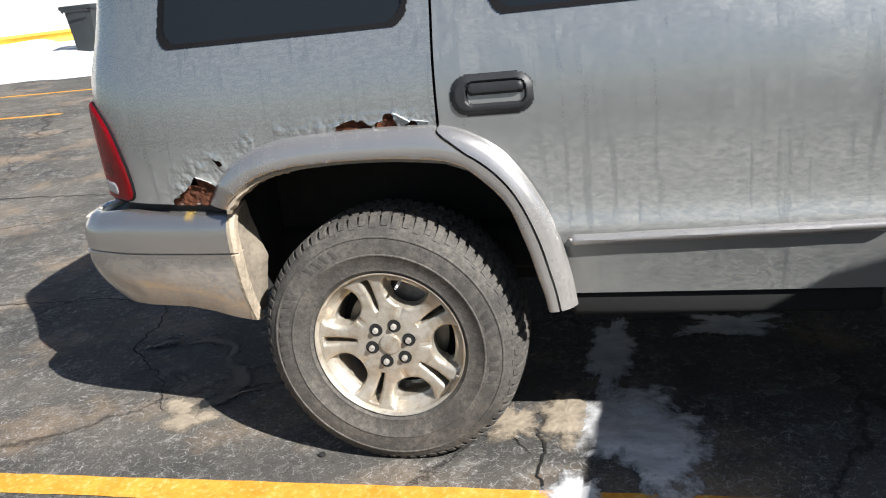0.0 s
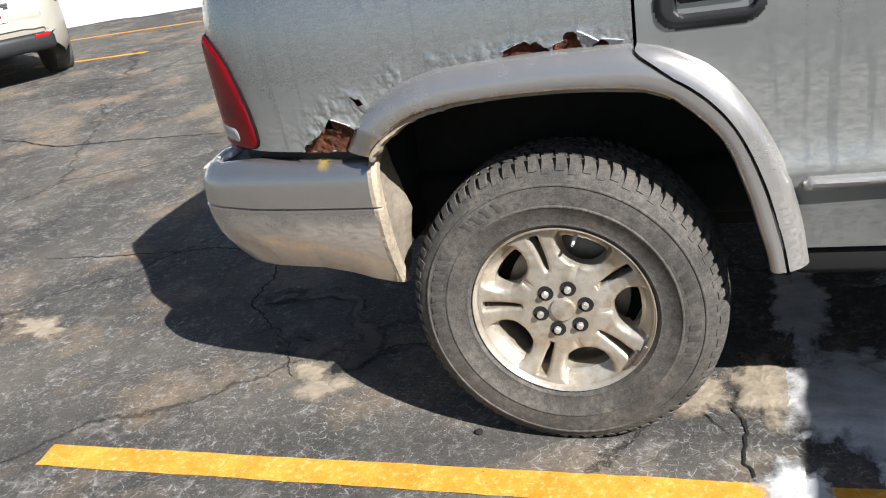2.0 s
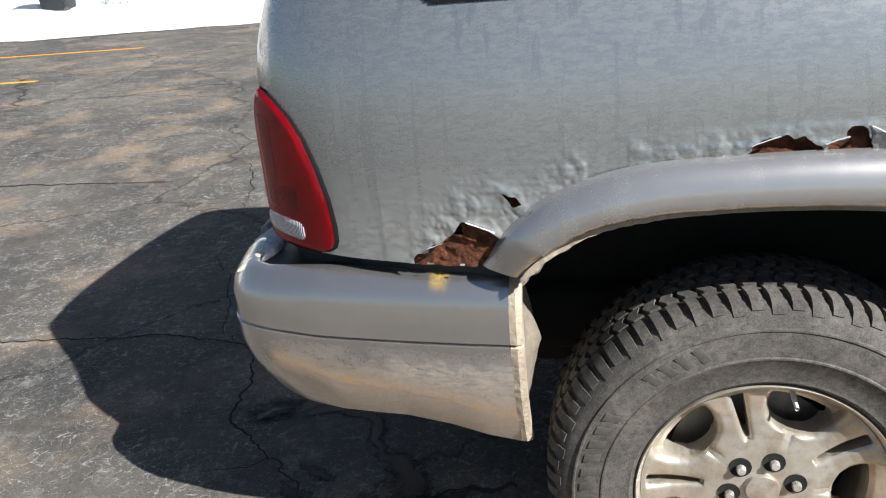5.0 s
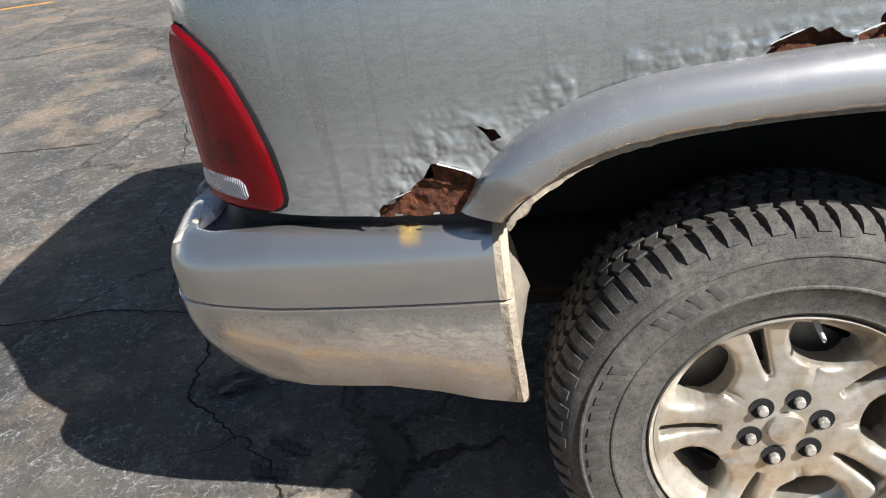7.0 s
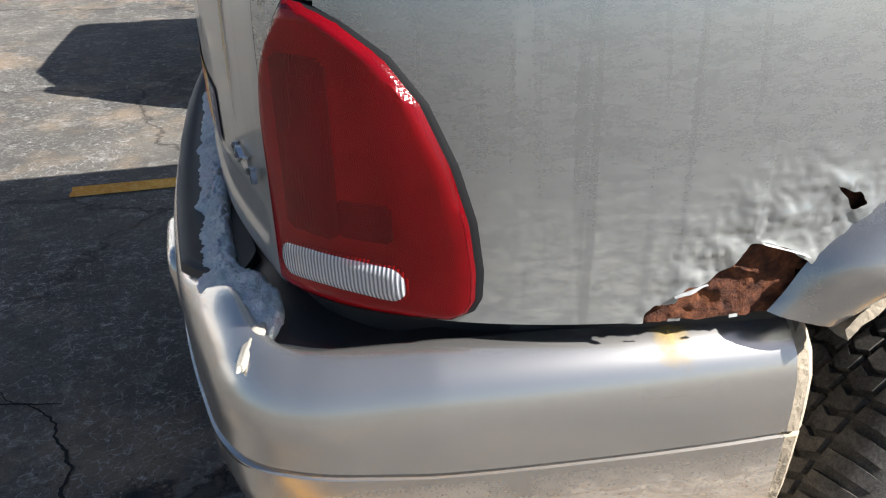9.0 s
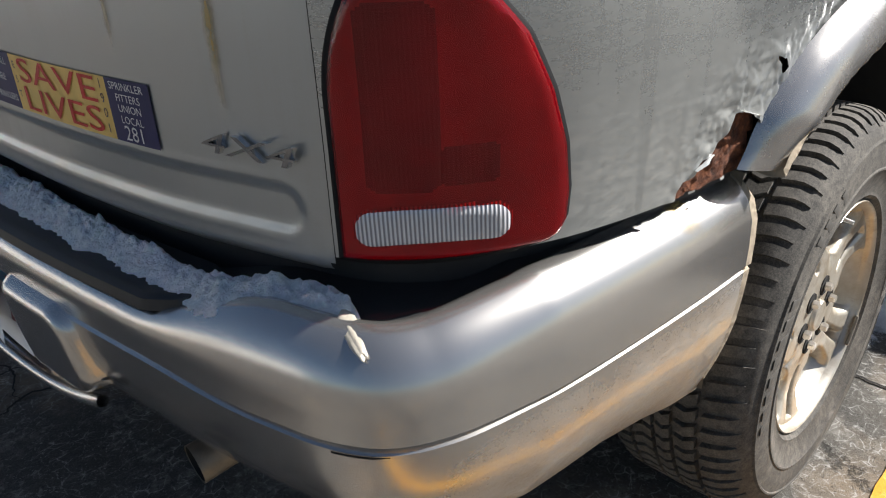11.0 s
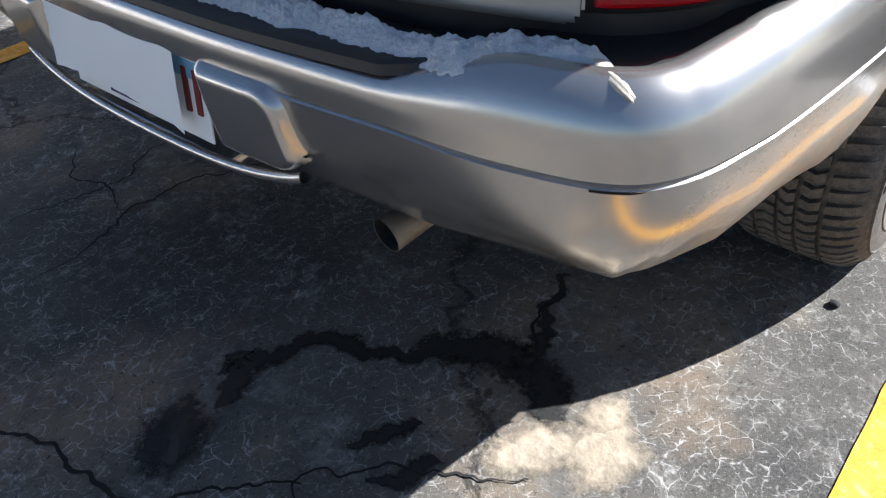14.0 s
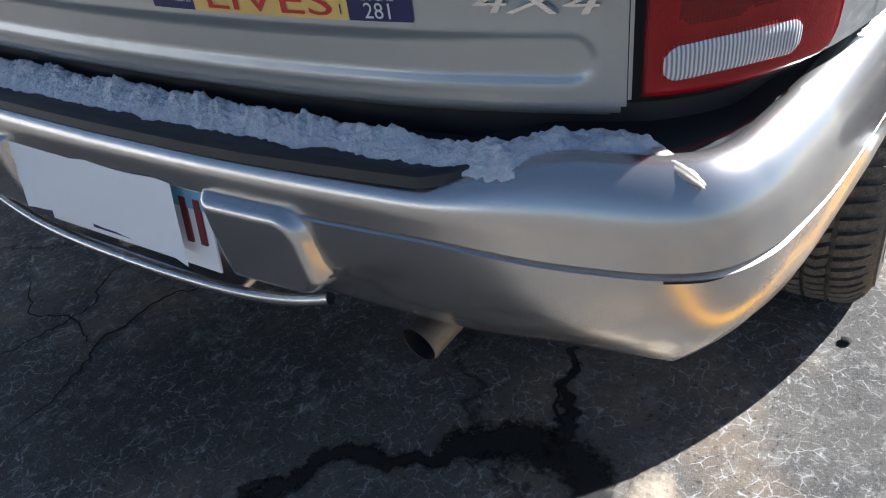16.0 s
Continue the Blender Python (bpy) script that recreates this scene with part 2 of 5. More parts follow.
see_through(M_LENS, (0.9, 0.03, 0.04), 0.5)
M_REFLECTOR = simple("lamp_reflector", (0.5, 0.4, 0.4), 0.4, 0.4, grain=30, vary=0.3)
M_LENS_DARK = lens_material("deep_red_lens", (0.14, 0.002, 0.006), (0.06, 0.001, 0.004), 320, (1, 1, 1))
M_CLEAR, n, l, s = material("ribbed_clear_lens")
w = n.new("ShaderNodeTexWave")
w.bands_direction = "DIAGONAL"
w.inputs["Scale"].default_value = 105
l.new(tex_coords(n, l, (-1, 1, 0.0)), w.inputs["Vector"])
l.new(ramp(n, l, w.outputs["Fac"], 0.2, 0.8, rgb(0.22, 0.22, 0.25), rgb(0.66, 0.67, 0.70)), s.inputs["Base Color"])
set_in(s, Roughness=0.15, Coat_Weight=1.0)
bump(n, l, s, w.outputs["Fac"], 0.5, 0.002)

# snow and ice
M_SNOW, n, l, s = material("melting_snow")
v = tex_coords(n, l)
f = noise_node(n, l, v, 60, 6, 0.7)
g = noise_node(n, l, v, 300, 4, 0.7)
l.new(ramp(n, l, f, 0.3, 0.7, rgb(0.62, 0.66, 0.73), rgb(0.92, 0.92, 0.93)), s.inputs["Base Color"])
set_in(s, Roughness=0.6, Subsurface_Weight=0.15, Subsurface_Scale=0.01)
bump(n, l, s, math_node(n, l, "ADD", f, math_node(n, l, "MULTIPLY", g, 1.6)), 0.9, 0.004)

M_MELT = simple("melting_ice", (0.44, 0.40, 0.335), 0.35, grain=120, vary=0.3, relief=0.5, depth=0.002)
M_ICE, n, l, s = material("grey_ground_ice")
v = tex_coords(n, l)
f = noise_node(n, l, tex_coords(n, l, (7, 13, 5)), 1.0, 8, 0.7)
g = noise_node(n, l, v, 60, 6, 0.7)
l.new(ramp(n, l, f, 0.32, 0.68, rgb(0.46, 0.46, 0.465), rgb(0.9, 0.9, 0.89)), s.inputs["Base Color"])
set_in(s, Roughness=0.4)
bump(n, l, s, math_node(n, l, "ADD", f, math_node(n, l, "MULTIPLY", g, 0.35)), 0.9, 0.012)

# asphalt: aggregate, pale salt crazing, brown stains, cracked patches
M_ASPHALT, n, l, s = material("salted_cracked_asphalt")
v = tex_coords(n, l)
grit = noise_node(n, l, v, 220, 6, 0.75)
warp = n.new("ShaderNodeTexNoise")
warp.inputs["Scale"].default_value, warp.inputs["Detail"].default_value = 9, 4
l.new(v, warp.inputs["Vector"])
wv = n.new("ShaderNodeVectorMath")
wv.operation = "MULTIPLY_ADD"
l.new(warp.outputs["Color"], wv.inputs[0])
wv.inputs[1].default_value = (0.09, 0.09, 0.0)
l.new(v, wv.inputs[2])
def edge_lines(scale, width):
    t = n.new("ShaderNodeTexVoronoi")
    t.feature = "DISTANCE_TO_EDGE"
    t.inputs["Scale"].default_value = scale
    l.new(wv.outputs[0], t.inputs["Vector"])
    return ramp(n, l, t.outputs["Distance"], 0.0, width, rgb(1, 1, 1), rgb(0, 0, 0))
craze = math_node(n, l, "MAXIMUM", edge_lines(34, 0.055), math_node(n, l, "MULTIPLY", edge_lines(80, 0.06), 0.25))
craze_where = math_node(n, l, "MULTIPLY", ramp(n, l, noise_node(n, l, v, 3.2, 6, 0.7), 0.38, 0.56), ramp(n, l, noise_node(n, l, v, 30, 5, 0.8), 0.45, 0.58))
craze = math_node(n, l, "MULTIPLY", craze, craze_where)
base = ramp(n, l, grit, 0.3, 0.72, rgb(0.018, 0.018, 0.018), rgb(0.10, 0.097, 0.092))
cloud = noise_node(n, l, v, 1.1, 7, 0.65)
base = mix(n, l, math_node(n, l, "MULTIPLY", ramp(n, l, cloud, 0.38, 0.64), 0.75), base, rgb(0.165, 0.15, 0.128))
brown = math_node(n, l, "MULTIPLY", ramp(n, l, noise_node(n, l, v, 1.7, 8, 0.62), 0.52, 0.66), 0.7)
base = mix(n, l, brown, base, rgb(0.27, 0.20, 0.135))
salt = math_node(n, l, "MULTIPLY", ramp(n, l, noise_node(n, l, v, 7.5, 10, 0.8), 0.52, 0.68), 0.6)
base = mix(n, l, salt, base, rgb(0.32, 0.30, 0.27))
speck = math_node(n, l, "MULTIPLY", ramp(n, l, noise_node(n, l, v, 110, 3, 0.8), 0.60, 0.68), ramp(n, l, noise_node(n, l, v, 9, 6, 0.7), 0.40, 0.6))
base = mix(n, l, math_node(n, l, "MULTIPLY", speck, 0.75), base, rgb(0.42, 0.41, 0.385))
pits = ramp(n, l, noise_node(n, l, v, 75, 4, 0.75), 0.34, 0.42, rgb(1, 1, 1), rgb(0, 0, 0))
base = mix(n, l, math_node(n, l, "MULTIPLY", pits, 0.7), base, rgb(0.025, 0.025, 0.024))
base = mix(n, l, math_node(n, l, "MULTIPLY", craze, 0.75), base, rgb(0.52, 0.51, 0.49))
t = n.new("ShaderNodeTexVoronoi")
t.feature = "DISTANCE_TO_EDGE"
t.inputs["Scale"].default_value = 0.55
wv2 = n.new("ShaderNodeVectorMath")
wv2.operation = "MULTIPLY_ADD"
warp2 = n.new("ShaderNodeTexNoise")
warp2.inputs["Scale"].default_value, warp2.inputs["Detail"].default_value, warp2.inputs["Roughness"].default_value = 2.2, 8, 0.7
l.new(v, warp2.inputs["Vector"])
l.new(warp2.outputs["Color"], wv2.inputs[0])
wv2.inputs[1].default_value = (0.55, 0.55, 0)
l.new(v, wv2.inputs[2])
l.new(wv2.outputs[0], t.inputs["Vector"])
crack = ramp(n, l, t.outputs["Distance"], 0.001, 0.008, rgb(1, 1, 1), rgb(0, 0, 0))
base = mix(n, l, math_node(n, l, "MULTIPLY", crack, 0.75), base, rgb(0.02, 0.019, 0.018))
l.new(base, s.inputs["Base Color"])
set_in(s, Specular_IOR_Level=0.15)
l.new(ramp(n, l, cloud, 0.3, 0.7, rgb(0.62, 0.62, 0.62), rgb(0.9, 0.9, 0.9)), s.inputs["Roughness"])
bump(n, l, s, math_node(n, l, "SUBTRACT", math_node(n, l, "ADD", grit, math_node(n, l, "MULTIPLY", cloud, 0.6)), crack), 0.5, 0.006)

M_CRACK = simple("crack_shadow", (0.012, 0.011, 0.01), 0.95, grain=90)
M_WET, n, l, s = material("wet_asphalt")
v = tex_coords(n, l)
f = noise_node(n, l, v, 200, 6, 0.75)
l.new(ramp(n, l, f, 0.3, 0.7, rgb(0.007, 0.007, 0.007), rgb(0.028, 0.028, 0.027)), s.inputs["Base Color"])
set_in(s, Roughness=0.55, Specular_IOR_Level=0.3)
bump(n, l, s, f, 0.4, 0.004)
M_LINE, n, l, s = material("worn_yellow_road_paint")
v = tex_coords(n, l)
f = noise_node(n, l, v, 26, 8, 0.75)
g = noise_node(n, l, v, 220, 5, 0.7)
yellow = ramp(n, l, noise_node(n, l, v, 6, 6, 0.7), 0.35, 0.68, rgb(0.62, 0.26, 0.022), rgb(0.78, 0.43, 0.065))
yellow = mix(n, l, math_node(n, l, "MULTIPLY", ramp(n, l, noise_node(n, l, v, 48, 6, 0.75), 0.52, 0.66), 0.55), yellow, rgb(0.80, 0.60, 0.28))
yellow = mix(n, l, math_node(n, l, "MULTIPLY", ramp(n, l, noise_node(n, l, v, 130, 4, 0.8), 0.56, 0.66), 0.6), yellow, rgb(0.42, 0.17, 0.03))
worn = math_node(n, l, "MAXIMUM", ramp(n, l, f, 0.33, 0.37, rgb(1, 1, 1), rgb(0, 0, 0)), ramp(n, l, noise_node(n, l, v, 90, 5, 0.8), 0.33, 0.38, rgb(1, 1, 1), rgb(0, 0, 0)))
l.new(mix(n, l, math_node(n, l, "MULTIPLY", worn, 0.85), yellow, rgb(0.12, 0.10, 0.07)), s.inputs["Base Color"])
set_in(s, Roughness=0.75, Specular_IOR_Level=0.2)
bump(n, l, s, g, 0.5, 0.003)
M_TAN = simple("tan_silt", (0.33, 0.275, 0.205), 0.95, grain=45, vary=0.45, relief=0.8, depth=0.006)
M_WALL = simple("pale_concrete_wall", (0.55, 0.54, 0.52), 0.9, grain=3, vary=0.25)
M_RAIL = simple("yellow_rail_paint", (0.75, 0.42, 0.05), 0.55, grain=8)
M_BIN = simple("dark_bin_plastic", (0.018, 0.022, 0.024), 0.5, grain=15)
M_GALV = simple("galvanised_wire", (0.4, 0.41, 0.42), 0.45, 0.7, grain=30)
M_CREAM = simple("pearl_white_paint", (0.40, 0.375, 0.32), 0.3, 0.1, grain=2, vary=0.06, relief=0.02, coat=0.5)
M_NAVYCAR = simple("black_car_paint", (0.012, 0.013, 0.015), 0.2, 0.2, grain=2, vary=0.1, relief=0.02, coat=1.0)
M_REDLAMP = simple("red_lamp", (0.4, 0.01, 0.01), 0.15, grain=10)

def ragged(mat, scale=22.0, lo=0.25, hi=0.5):
    """Lets a thin patch break up towards its edge, by its own cover value."""
    n, l = mat.node_tree.nodes, mat.node_tree.links
    s, out = n["Principled BSDF"], n["Material Output"]
    at = n.new("ShaderNodeAttribute")
    at.attribute_name = "cover"
    f = noise_node(n, l, tex_coords(n, l), scale, 8, 0.7)
    k = math_node(n, l, "ADD", math_node(n, l, "MULTIPLY", at.outputs["Fac"], 0.75), math_node(n, l, "SUBTRACT", f, 0.5))
    clear, both = n.new("ShaderNodeBsdfTransparent"), n.new("ShaderNodeMixShader")
    l.new(ramp(n, l, k, lo, hi), both.inputs[0])
    l.new(clear.outputs[0], both.inputs[1])
    l.new(s.outputs[0], both.inputs[2])
    l.new(both.outputs[0], out.inputs["Surface"])


ragged(M_STAIN, 30, 0.3, 2.8)
ragged(M_TAN, 20, 0.05, 0.4)
ragged(M_ICE, 14, 0.02, 0.28)
ragged(M_WET, 55, 0.12, 0.4)

# ---------------- mesh helpers ----------------
def smooth(me, angle=40):
    me.shade_smooth() if hasattr(me, "shade_smooth") else None
    me.set_sharp_from_angle(angle=radians(angle))


def part(name, me, mat, parent=None, label="", sharp=40):
    """Links a mesh or bmesh as one object under a thing or part."""
    if isinstance(me, bmesh.types.BMesh):
        bm, me = me, bpy.data.meshes.new(name)
        bmesh.ops.recalc_face_normals(bm, faces=bm.faces)
        bm.to_mesh(me)
        bm.free()
    me.materials.clear()
    me.materials.append(mat)
    smooth(me, sharp)
    ob = new(name, me)
    if parent:
        ob.parent = parent
    if label:
        ob["label"] = label
    return ob


def empty(name, m=None, **tags):
    ob = new(name)
    if m is not None:
        ob.matrix_world = m
    return tagged(ob, **tags)


def grid_mesh(name, P, keep=None, closed_u=False, closed_v=False):
    """A sheet from an array of points (m, n, 3); keep masks its cells."""
    P = np.asarray(P, float)
    m, k = P.shape[:2]
    faces = []
    for i in range(m if closed_u else m - 1):
        for j in range(k if closed_v else k - 1):
            if keep is None or keep[i, j]:
                i2, j2 = (i + 1) % m, (j + 1) % k
                faces.append((i * k + j, i2 * k + j, i2 * k + j2, i * k + j2))
    me = bpy.data.meshes.new(name)
    used = sorted({q for f in faces for q in f})
    back = {q: a for a, q in enumerate(used)}
    me.from_pydata(P.reshape(-1, 3)[used].tolist(), [], [tuple(back[q] for q in f) for f in faces])
    me.validate()
    return me


def flip(me):
    me.flip_normals()
    return me


def spline(points, count):
    """Catmull-Rom through the points, evenly spaced by length."""
    p = np.asarray(points, float)
    q = np.vstack([2 * p[0] - p[1], p, 2 * p[-1] - p[-2]])
    out = []
    for i in range(1, len(q) - 2):
        for t in np.linspace(0, 1, 24, endpoint=False):
            a, b, c, d = q[i - 1:i + 3]
            out.append(0.5 * (2 * b + (c - a) * t + (2 * a - 5 * b + 4 * c - d) * t ** 2 + (3 * b - a - 3 * c + d) * t ** 3))
    out.append(p[-1])
    out = np.array(out)
    at = np.r_[0, np.cumsum(np.linalg.norm(np.diff(out, axis=0), axis=1))]
    s = np.linspace(0, at[-1], count)
    return np.stack([np.interp(s, at, out[:, k]) for k in range(p.shape[1])], 1)


def box_bm(bm, lo, hi, bevel=0.0, m=None):
    r = bmesh.ops.create_cube(bm, size=1)
    c, d = (Vector(lo) + Vector(hi)) / 2, Vector(hi) - Vector(lo)
    for v in r["verts"]:
        v.co = Vector((v.co.x * d.x, v.co.y * d.y, v.co.z * d.z)) + c
    if bevel:
        edges = list({e for v in r["verts"] for e in v.link_edges})
        bmesh.ops.bevel(bm, geom=edges, offset=bevel, segments=3, affect="EDGES", profile=0.5)
    if m is not None:
        bmesh.ops.transform(bm, matrix=m, verts=[v for v in bm.verts if v.is_valid])
    return bm


def box(lo, hi, bevel=0.0, m=None):
    return box_bm(bmesh.new(), lo, hi, bevel, m)


def tube(path, radius, sides=12, cap=False):
    """A round tube along a path; radius is one number or one per point."""
    path = np.asarray(path, float)
    k = len(path)
    rad = np.full(k, radius) if np.isscalar(radius) else np.asarray(radius)
    tan = np.gradient(path, axis=0)
    tan /= np.linalg.norm(tan, axis=1)[:, None]
    up = np.array([0, 0, 1.0]) if abs(tan[0][2]) < 0.9 else np.array([1.0, 0, 0])
    P = np.zeros((k, sides, 3))
    for i in range(k):
        a = np.cross(tan[i], up)
        a /= np.linalg.norm(a)
        b = np.cross(tan[i], a)
        for j in range(sides):
            w = 2 * math.pi * j / sides
            P[i, j] = path[i] + rad[i] * (a * math.cos(w) + b * math.sin(w))
    return grid_mesh("tube", P, closed_v=True)


def revolve(profile, steps=96, axis="y"):
    """A ring from (radius, along) pairs round the y axis."""
    P = np.zeros((steps, len(profile), 3))
    for i in range(steps):
        w = 2 * math.pi * i / steps
        for j, (r, y) in enumerate(profile):
            P[i, j] = (r * math.cos(w), y, r * math.sin(w))
    return grid_mesh("ring", P, closed_u=True)


def text_mesh(body, size, extrude=0.0):
    cu = bpy.data.curves.new("letters", "FONT")
    cu.body, cu.size, cu.extrude, cu.resolution_u = body, size, extrude, 3
    cu.align_x, cu.align_y = "CENTER", "CENTER"
    ob = bpy.data.objects.new("letters", cu)
    me = bpy.data.meshes.new_from_object(ob)
    bpy.data.objects.remove(ob)
    bpy.data.curves.remove(cu)
    return me


def lump(x, y, z, scale):
    return noise.noise(Vector((x, y, z)) * scale)


def fbm(x, y, z, scale):
    return noise.fractal(Vector((x, y, z)) * scale, 0.9, 2.1, 5)

# ---------------- ground ----------------
def ground_z(x, y):
    s = (y - x) * 0.7071 - 3.3
    return 0.058 * (math.log1p(math.exp(-abs(s) * 2)) / 2 + max(s, 0.0)) if s < 22 else 0.058 * 22


def axis_lines(near, step, far):
    a = list(np.arange(-near, near + 1e-6, step))
    g = step
    out = []
    q = near
    while q < far:
        g *= 1.5
        q += g
        out.append(q)
    return np.array([-v for v in reversed(out)] + a + out)


gx, gy = axis_lines(6, 0.25, 900), axis_lines(6, 0.25, 900)
G = np.zeros((len(gx), len(gy), 3))
for i, x in enumerate(gx):
    for j, y in enumerate(gy):
        G[i, j] = (x, y, ground_z(x, y) - 0.002)
ground = part("ground", grid_mesh("ground", G), M_ASPHALT)
tagged(ground, "cracked grey asphalt car park with salt crazing", "asphalt", kind="structure")


def covered(me, fn):
    """Gives a thin layer its cover value, from each vertex's place."""
    at = me.attributes.new("cover", "FLOAT", "POINT")
    for k, v in enumerate(me.vertices):
        at.data[k].value = max(0.0, fn(v.co))
    return me


def ribbon(points, widths, z=0.002, count=60, jitter=0.0, seed=0):
    """A flat strip along a line on the ground, with wandering edges."""
    p = spline(points, count)
    w = np.interp(np.linspace(0, 1, count), np.linspace(0, 1, len(widths)), widths)
    tan = np.gradient(p, axis=0)
    nor = np.stack([-tan[:, 1], tan[:, 0]], 1)
    nor /= np.linalg.norm(nor, axis=1)[:, None] + 1e-9
    P = np.zeros((count, 3, 3))
    for i in range(count):
        sway = jitter * (lump(p[i][0] + seed, p[i][1], 3.1, 14) + 0.45 * lump(p[i][0] + seed, p[i][1], 1.1, 55))
        for j, k in enumerate((-0.5, 0, 0.5)):
            ww = w[i] * (1 + 0.5 * lump(p[i][0], p[i][1] + 5 * j, seed + 0.5, 30))
            q = p[i] + nor[i] * (k * ww + sway)
            P[i, j] = (q[0], q[1], ground_z(q[0], q[1]) + z)
    me = grid_mesh("strip", P)
    cover = me.attributes.new("cover", "FLOAT", "POINT")
    for k in range(count * 3):
        cover.data[k].value = 0.8 if k % 3 == 1 else 0.15
    return me


def road_line(x0, x1, y0, y1, width, label):
    n_ = max(8, int(abs(x1 - x0) / 0.05))
    P = np.zeros((n_, 5, 3))
    for i in range(n_):
        u = i / (n_ - 1)
        x, y = x0 + (x1 - x0) * u, y0 + (y1 - y0) * u
        for j in range(5):
            k = (j / 4 - 0.5) * width
            e = 0.004 * lump(x * 6, y + j, 1.7, 3) if j in (0, 4) else 0
            q = (x + 0.012 * lump(j * 3.0, x, 0.3, 4) * (i in (0, n_ - 1)), y + k + e)
            P[i, j] = (q[0], q[1], ground_z(*q) + 0.0022)
    ob = part("parking_line", grid_mesh("parking_line", P), M_LINE)
    return tagged(ob, label, "road marking", "parking lines", "structure")


road_line(-1.60, 3.6, -0.222, -0.16, 0.098, "worn yellow painted parking line on cracked asphalt")
road_line(-1.73, 3.6, 2.735, 2.72, 0.11, "worn yellow painted parking line in shade")
road_line(-7.9, -6.45, 6.55, 6.95, 0.10, "faded yellow parking line across the lot")
road_line(-9.4, -6.4, 8.25, 9.25, 0.10, "faded yellow parking line across the lot")

CRACKS = [
    ([(-0.98, 0.24), (-1.08, 0.38), (-1.164, 0.506), (-1.22, 0.55), (-1.32, 0.50), (-1.41, 0.48)], 0.010),
    ([(-1.22, 0.55), (-1.33, 0.66), (-1.44, 0.75), (-1.45, 0.88), (-1.46, 0.98), (-1.52, 1.18), (-1.62, 1.28), (-1.72, 1.35)], 0.016),
    ([(-1.52, 1.24), (-1.9, 1.33), (-2.3, 1.30), (-3.0, 1.25)], 0.018),
    ([(-1.72, 1.35), (-1.95, 1.9), (-2.13, 2.2), (-2.1, 2.5)], 0.010),
    ([(-2.98, 3.43), (-3.4, 3.38), (-4.0, 3.33), (-4.63, 3.25), (-5.46, 3.47), (-7, 3.5)], 0.03),
    ([(-2.64, 3.84), (-2.4, 3.3), (-2.3, 2.9)], 0.015),
    ([(0.42, 0.38), (0.37, 0.26), (0.38, 0.17), (0.41, 0.09), (0.40, -0.06), (0.42, -0.13), (0.40, -0.3)], 0.016),
    ([(0.20, 0.12), (0.28, 0.13), (0.33, 0.10), (0.38, 0.03)], 0.008),
    ([(-1.22, 1.46), (-1.07, 1.47), (-0.96, 1.52), (-0.85, 1.5), (-0.72, 1.48), (-0.5, 1.3)], 0.012),
    ([(-0.96, 1.52), (-0.92, 1.66), (-0.95, 1.8), (-0.85, 1.95)], 0.010),
    ([(-1.15, 1.75), (-0.92, 1.66), (-0.75, 1.72), (-0.55, 1.7)], 0.010),
    ([(-0.60, 0.46), (-0.68, 0.43), (-0.75, 0.38), (-0.79, 0.36)], 0.014),
]
for k, (line, width) in enumerate(CRACKS):
    ob = part("crack", ribbon(line, [width * 0.25, width * 0.6, width * 0.45, width * 0.15], 0.0015, 110, 0.022, k), M_CRACK)
    tagged(ob, "jagged dark crack in the asphalt", "crack", "asphalt cracks", "structure")


def patch(name, centre, size, mat, z=0.003, height=0.0, seed=0, rough_edge=0.45, turn=0.0, steps=72, rings=14):
    """An irregular low patch on the ground, thinning to its ragged edge."""
    P = np.zeros((rings + 1, steps, 3))
    for j in range(steps):
        w = 2 * math.pi * j / steps
        edge = 1 + rough_edge * (fbm(math.cos(w) + seed, math.sin(w), seed, 1.6)) + 0.2 * rough_edge * lump(math.cos(w), math.sin(w) + seed, 2, 9)
        for i in range(rings + 1):
            r = i / rings * max(edge, 0.25)
            a, b = r * math.cos(w) * size[0], r * math.sin(w) * size[1]
            x = centre[0] + a * math.cos(turn) - b * math.sin(turn)
            y = centre[1] + a * math.sin(turn) + b * math.cos(turn)
            h = height * (1 - (i / rings) ** 3) * (0.6 + 0.8 * fbm(x, y, seed, 7))
            P[i, j] = (x, y, ground_z(x, y) + z * (1 - i / rings * 0.8) + max(h, 0))
    me = grid_mesh(name, P, closed_v=True)
    cover = me.attributes.new("cover", "FLOAT", "POINT")
    for i in range(rings + 1):
        for j in range(steps):
            cover.data[i * steps + j].value = 1 - i / rings
    return part(name, me, mat)


# ice by the wheel, silt behind it, small frozen splashes
tagged(patch("ice_patch", (0.69, 0.14), (0.20, 0.30), M_ICE, 0.006, 0.02, 3, 0.5, 0.2), "rough grey-white ice frozen over the asphalt", "ice", "ice patches", "stuff")
tagged(patch("ice_patch", (0.46, 0.25), (0.10, 0.22), M_TAN, 0.005, 0.012, 5, 0.35, 0.1), "pale tan silt strip beside the tyre", "silt", "silt patches", "stuff")
tagged(patch("ice_patch", (0.52, -0.22), (0.10, 0.20), M_ICE, 0.005, 0.012, 9, 0.4, 0.0), "thin ice crossing the yellow line", "ice", "ice patches", "stuff")
tagged(patch("ice_patch", (0.60, 0.72), (0.085, 0.42), M_ICE, 0.004, 0.008, 12, 0.6, -0.1), "thin frozen trickle under the car", "ice", "ice patches", "stuff")
tagged(patch("ice_patch", (1.05, 0.95), (0.2, 0.12), M_ICE, 0.003, 0.004, 15, 0.7, 0.2), "thin frozen film under the car", "ice", "ice patches", "stuff")
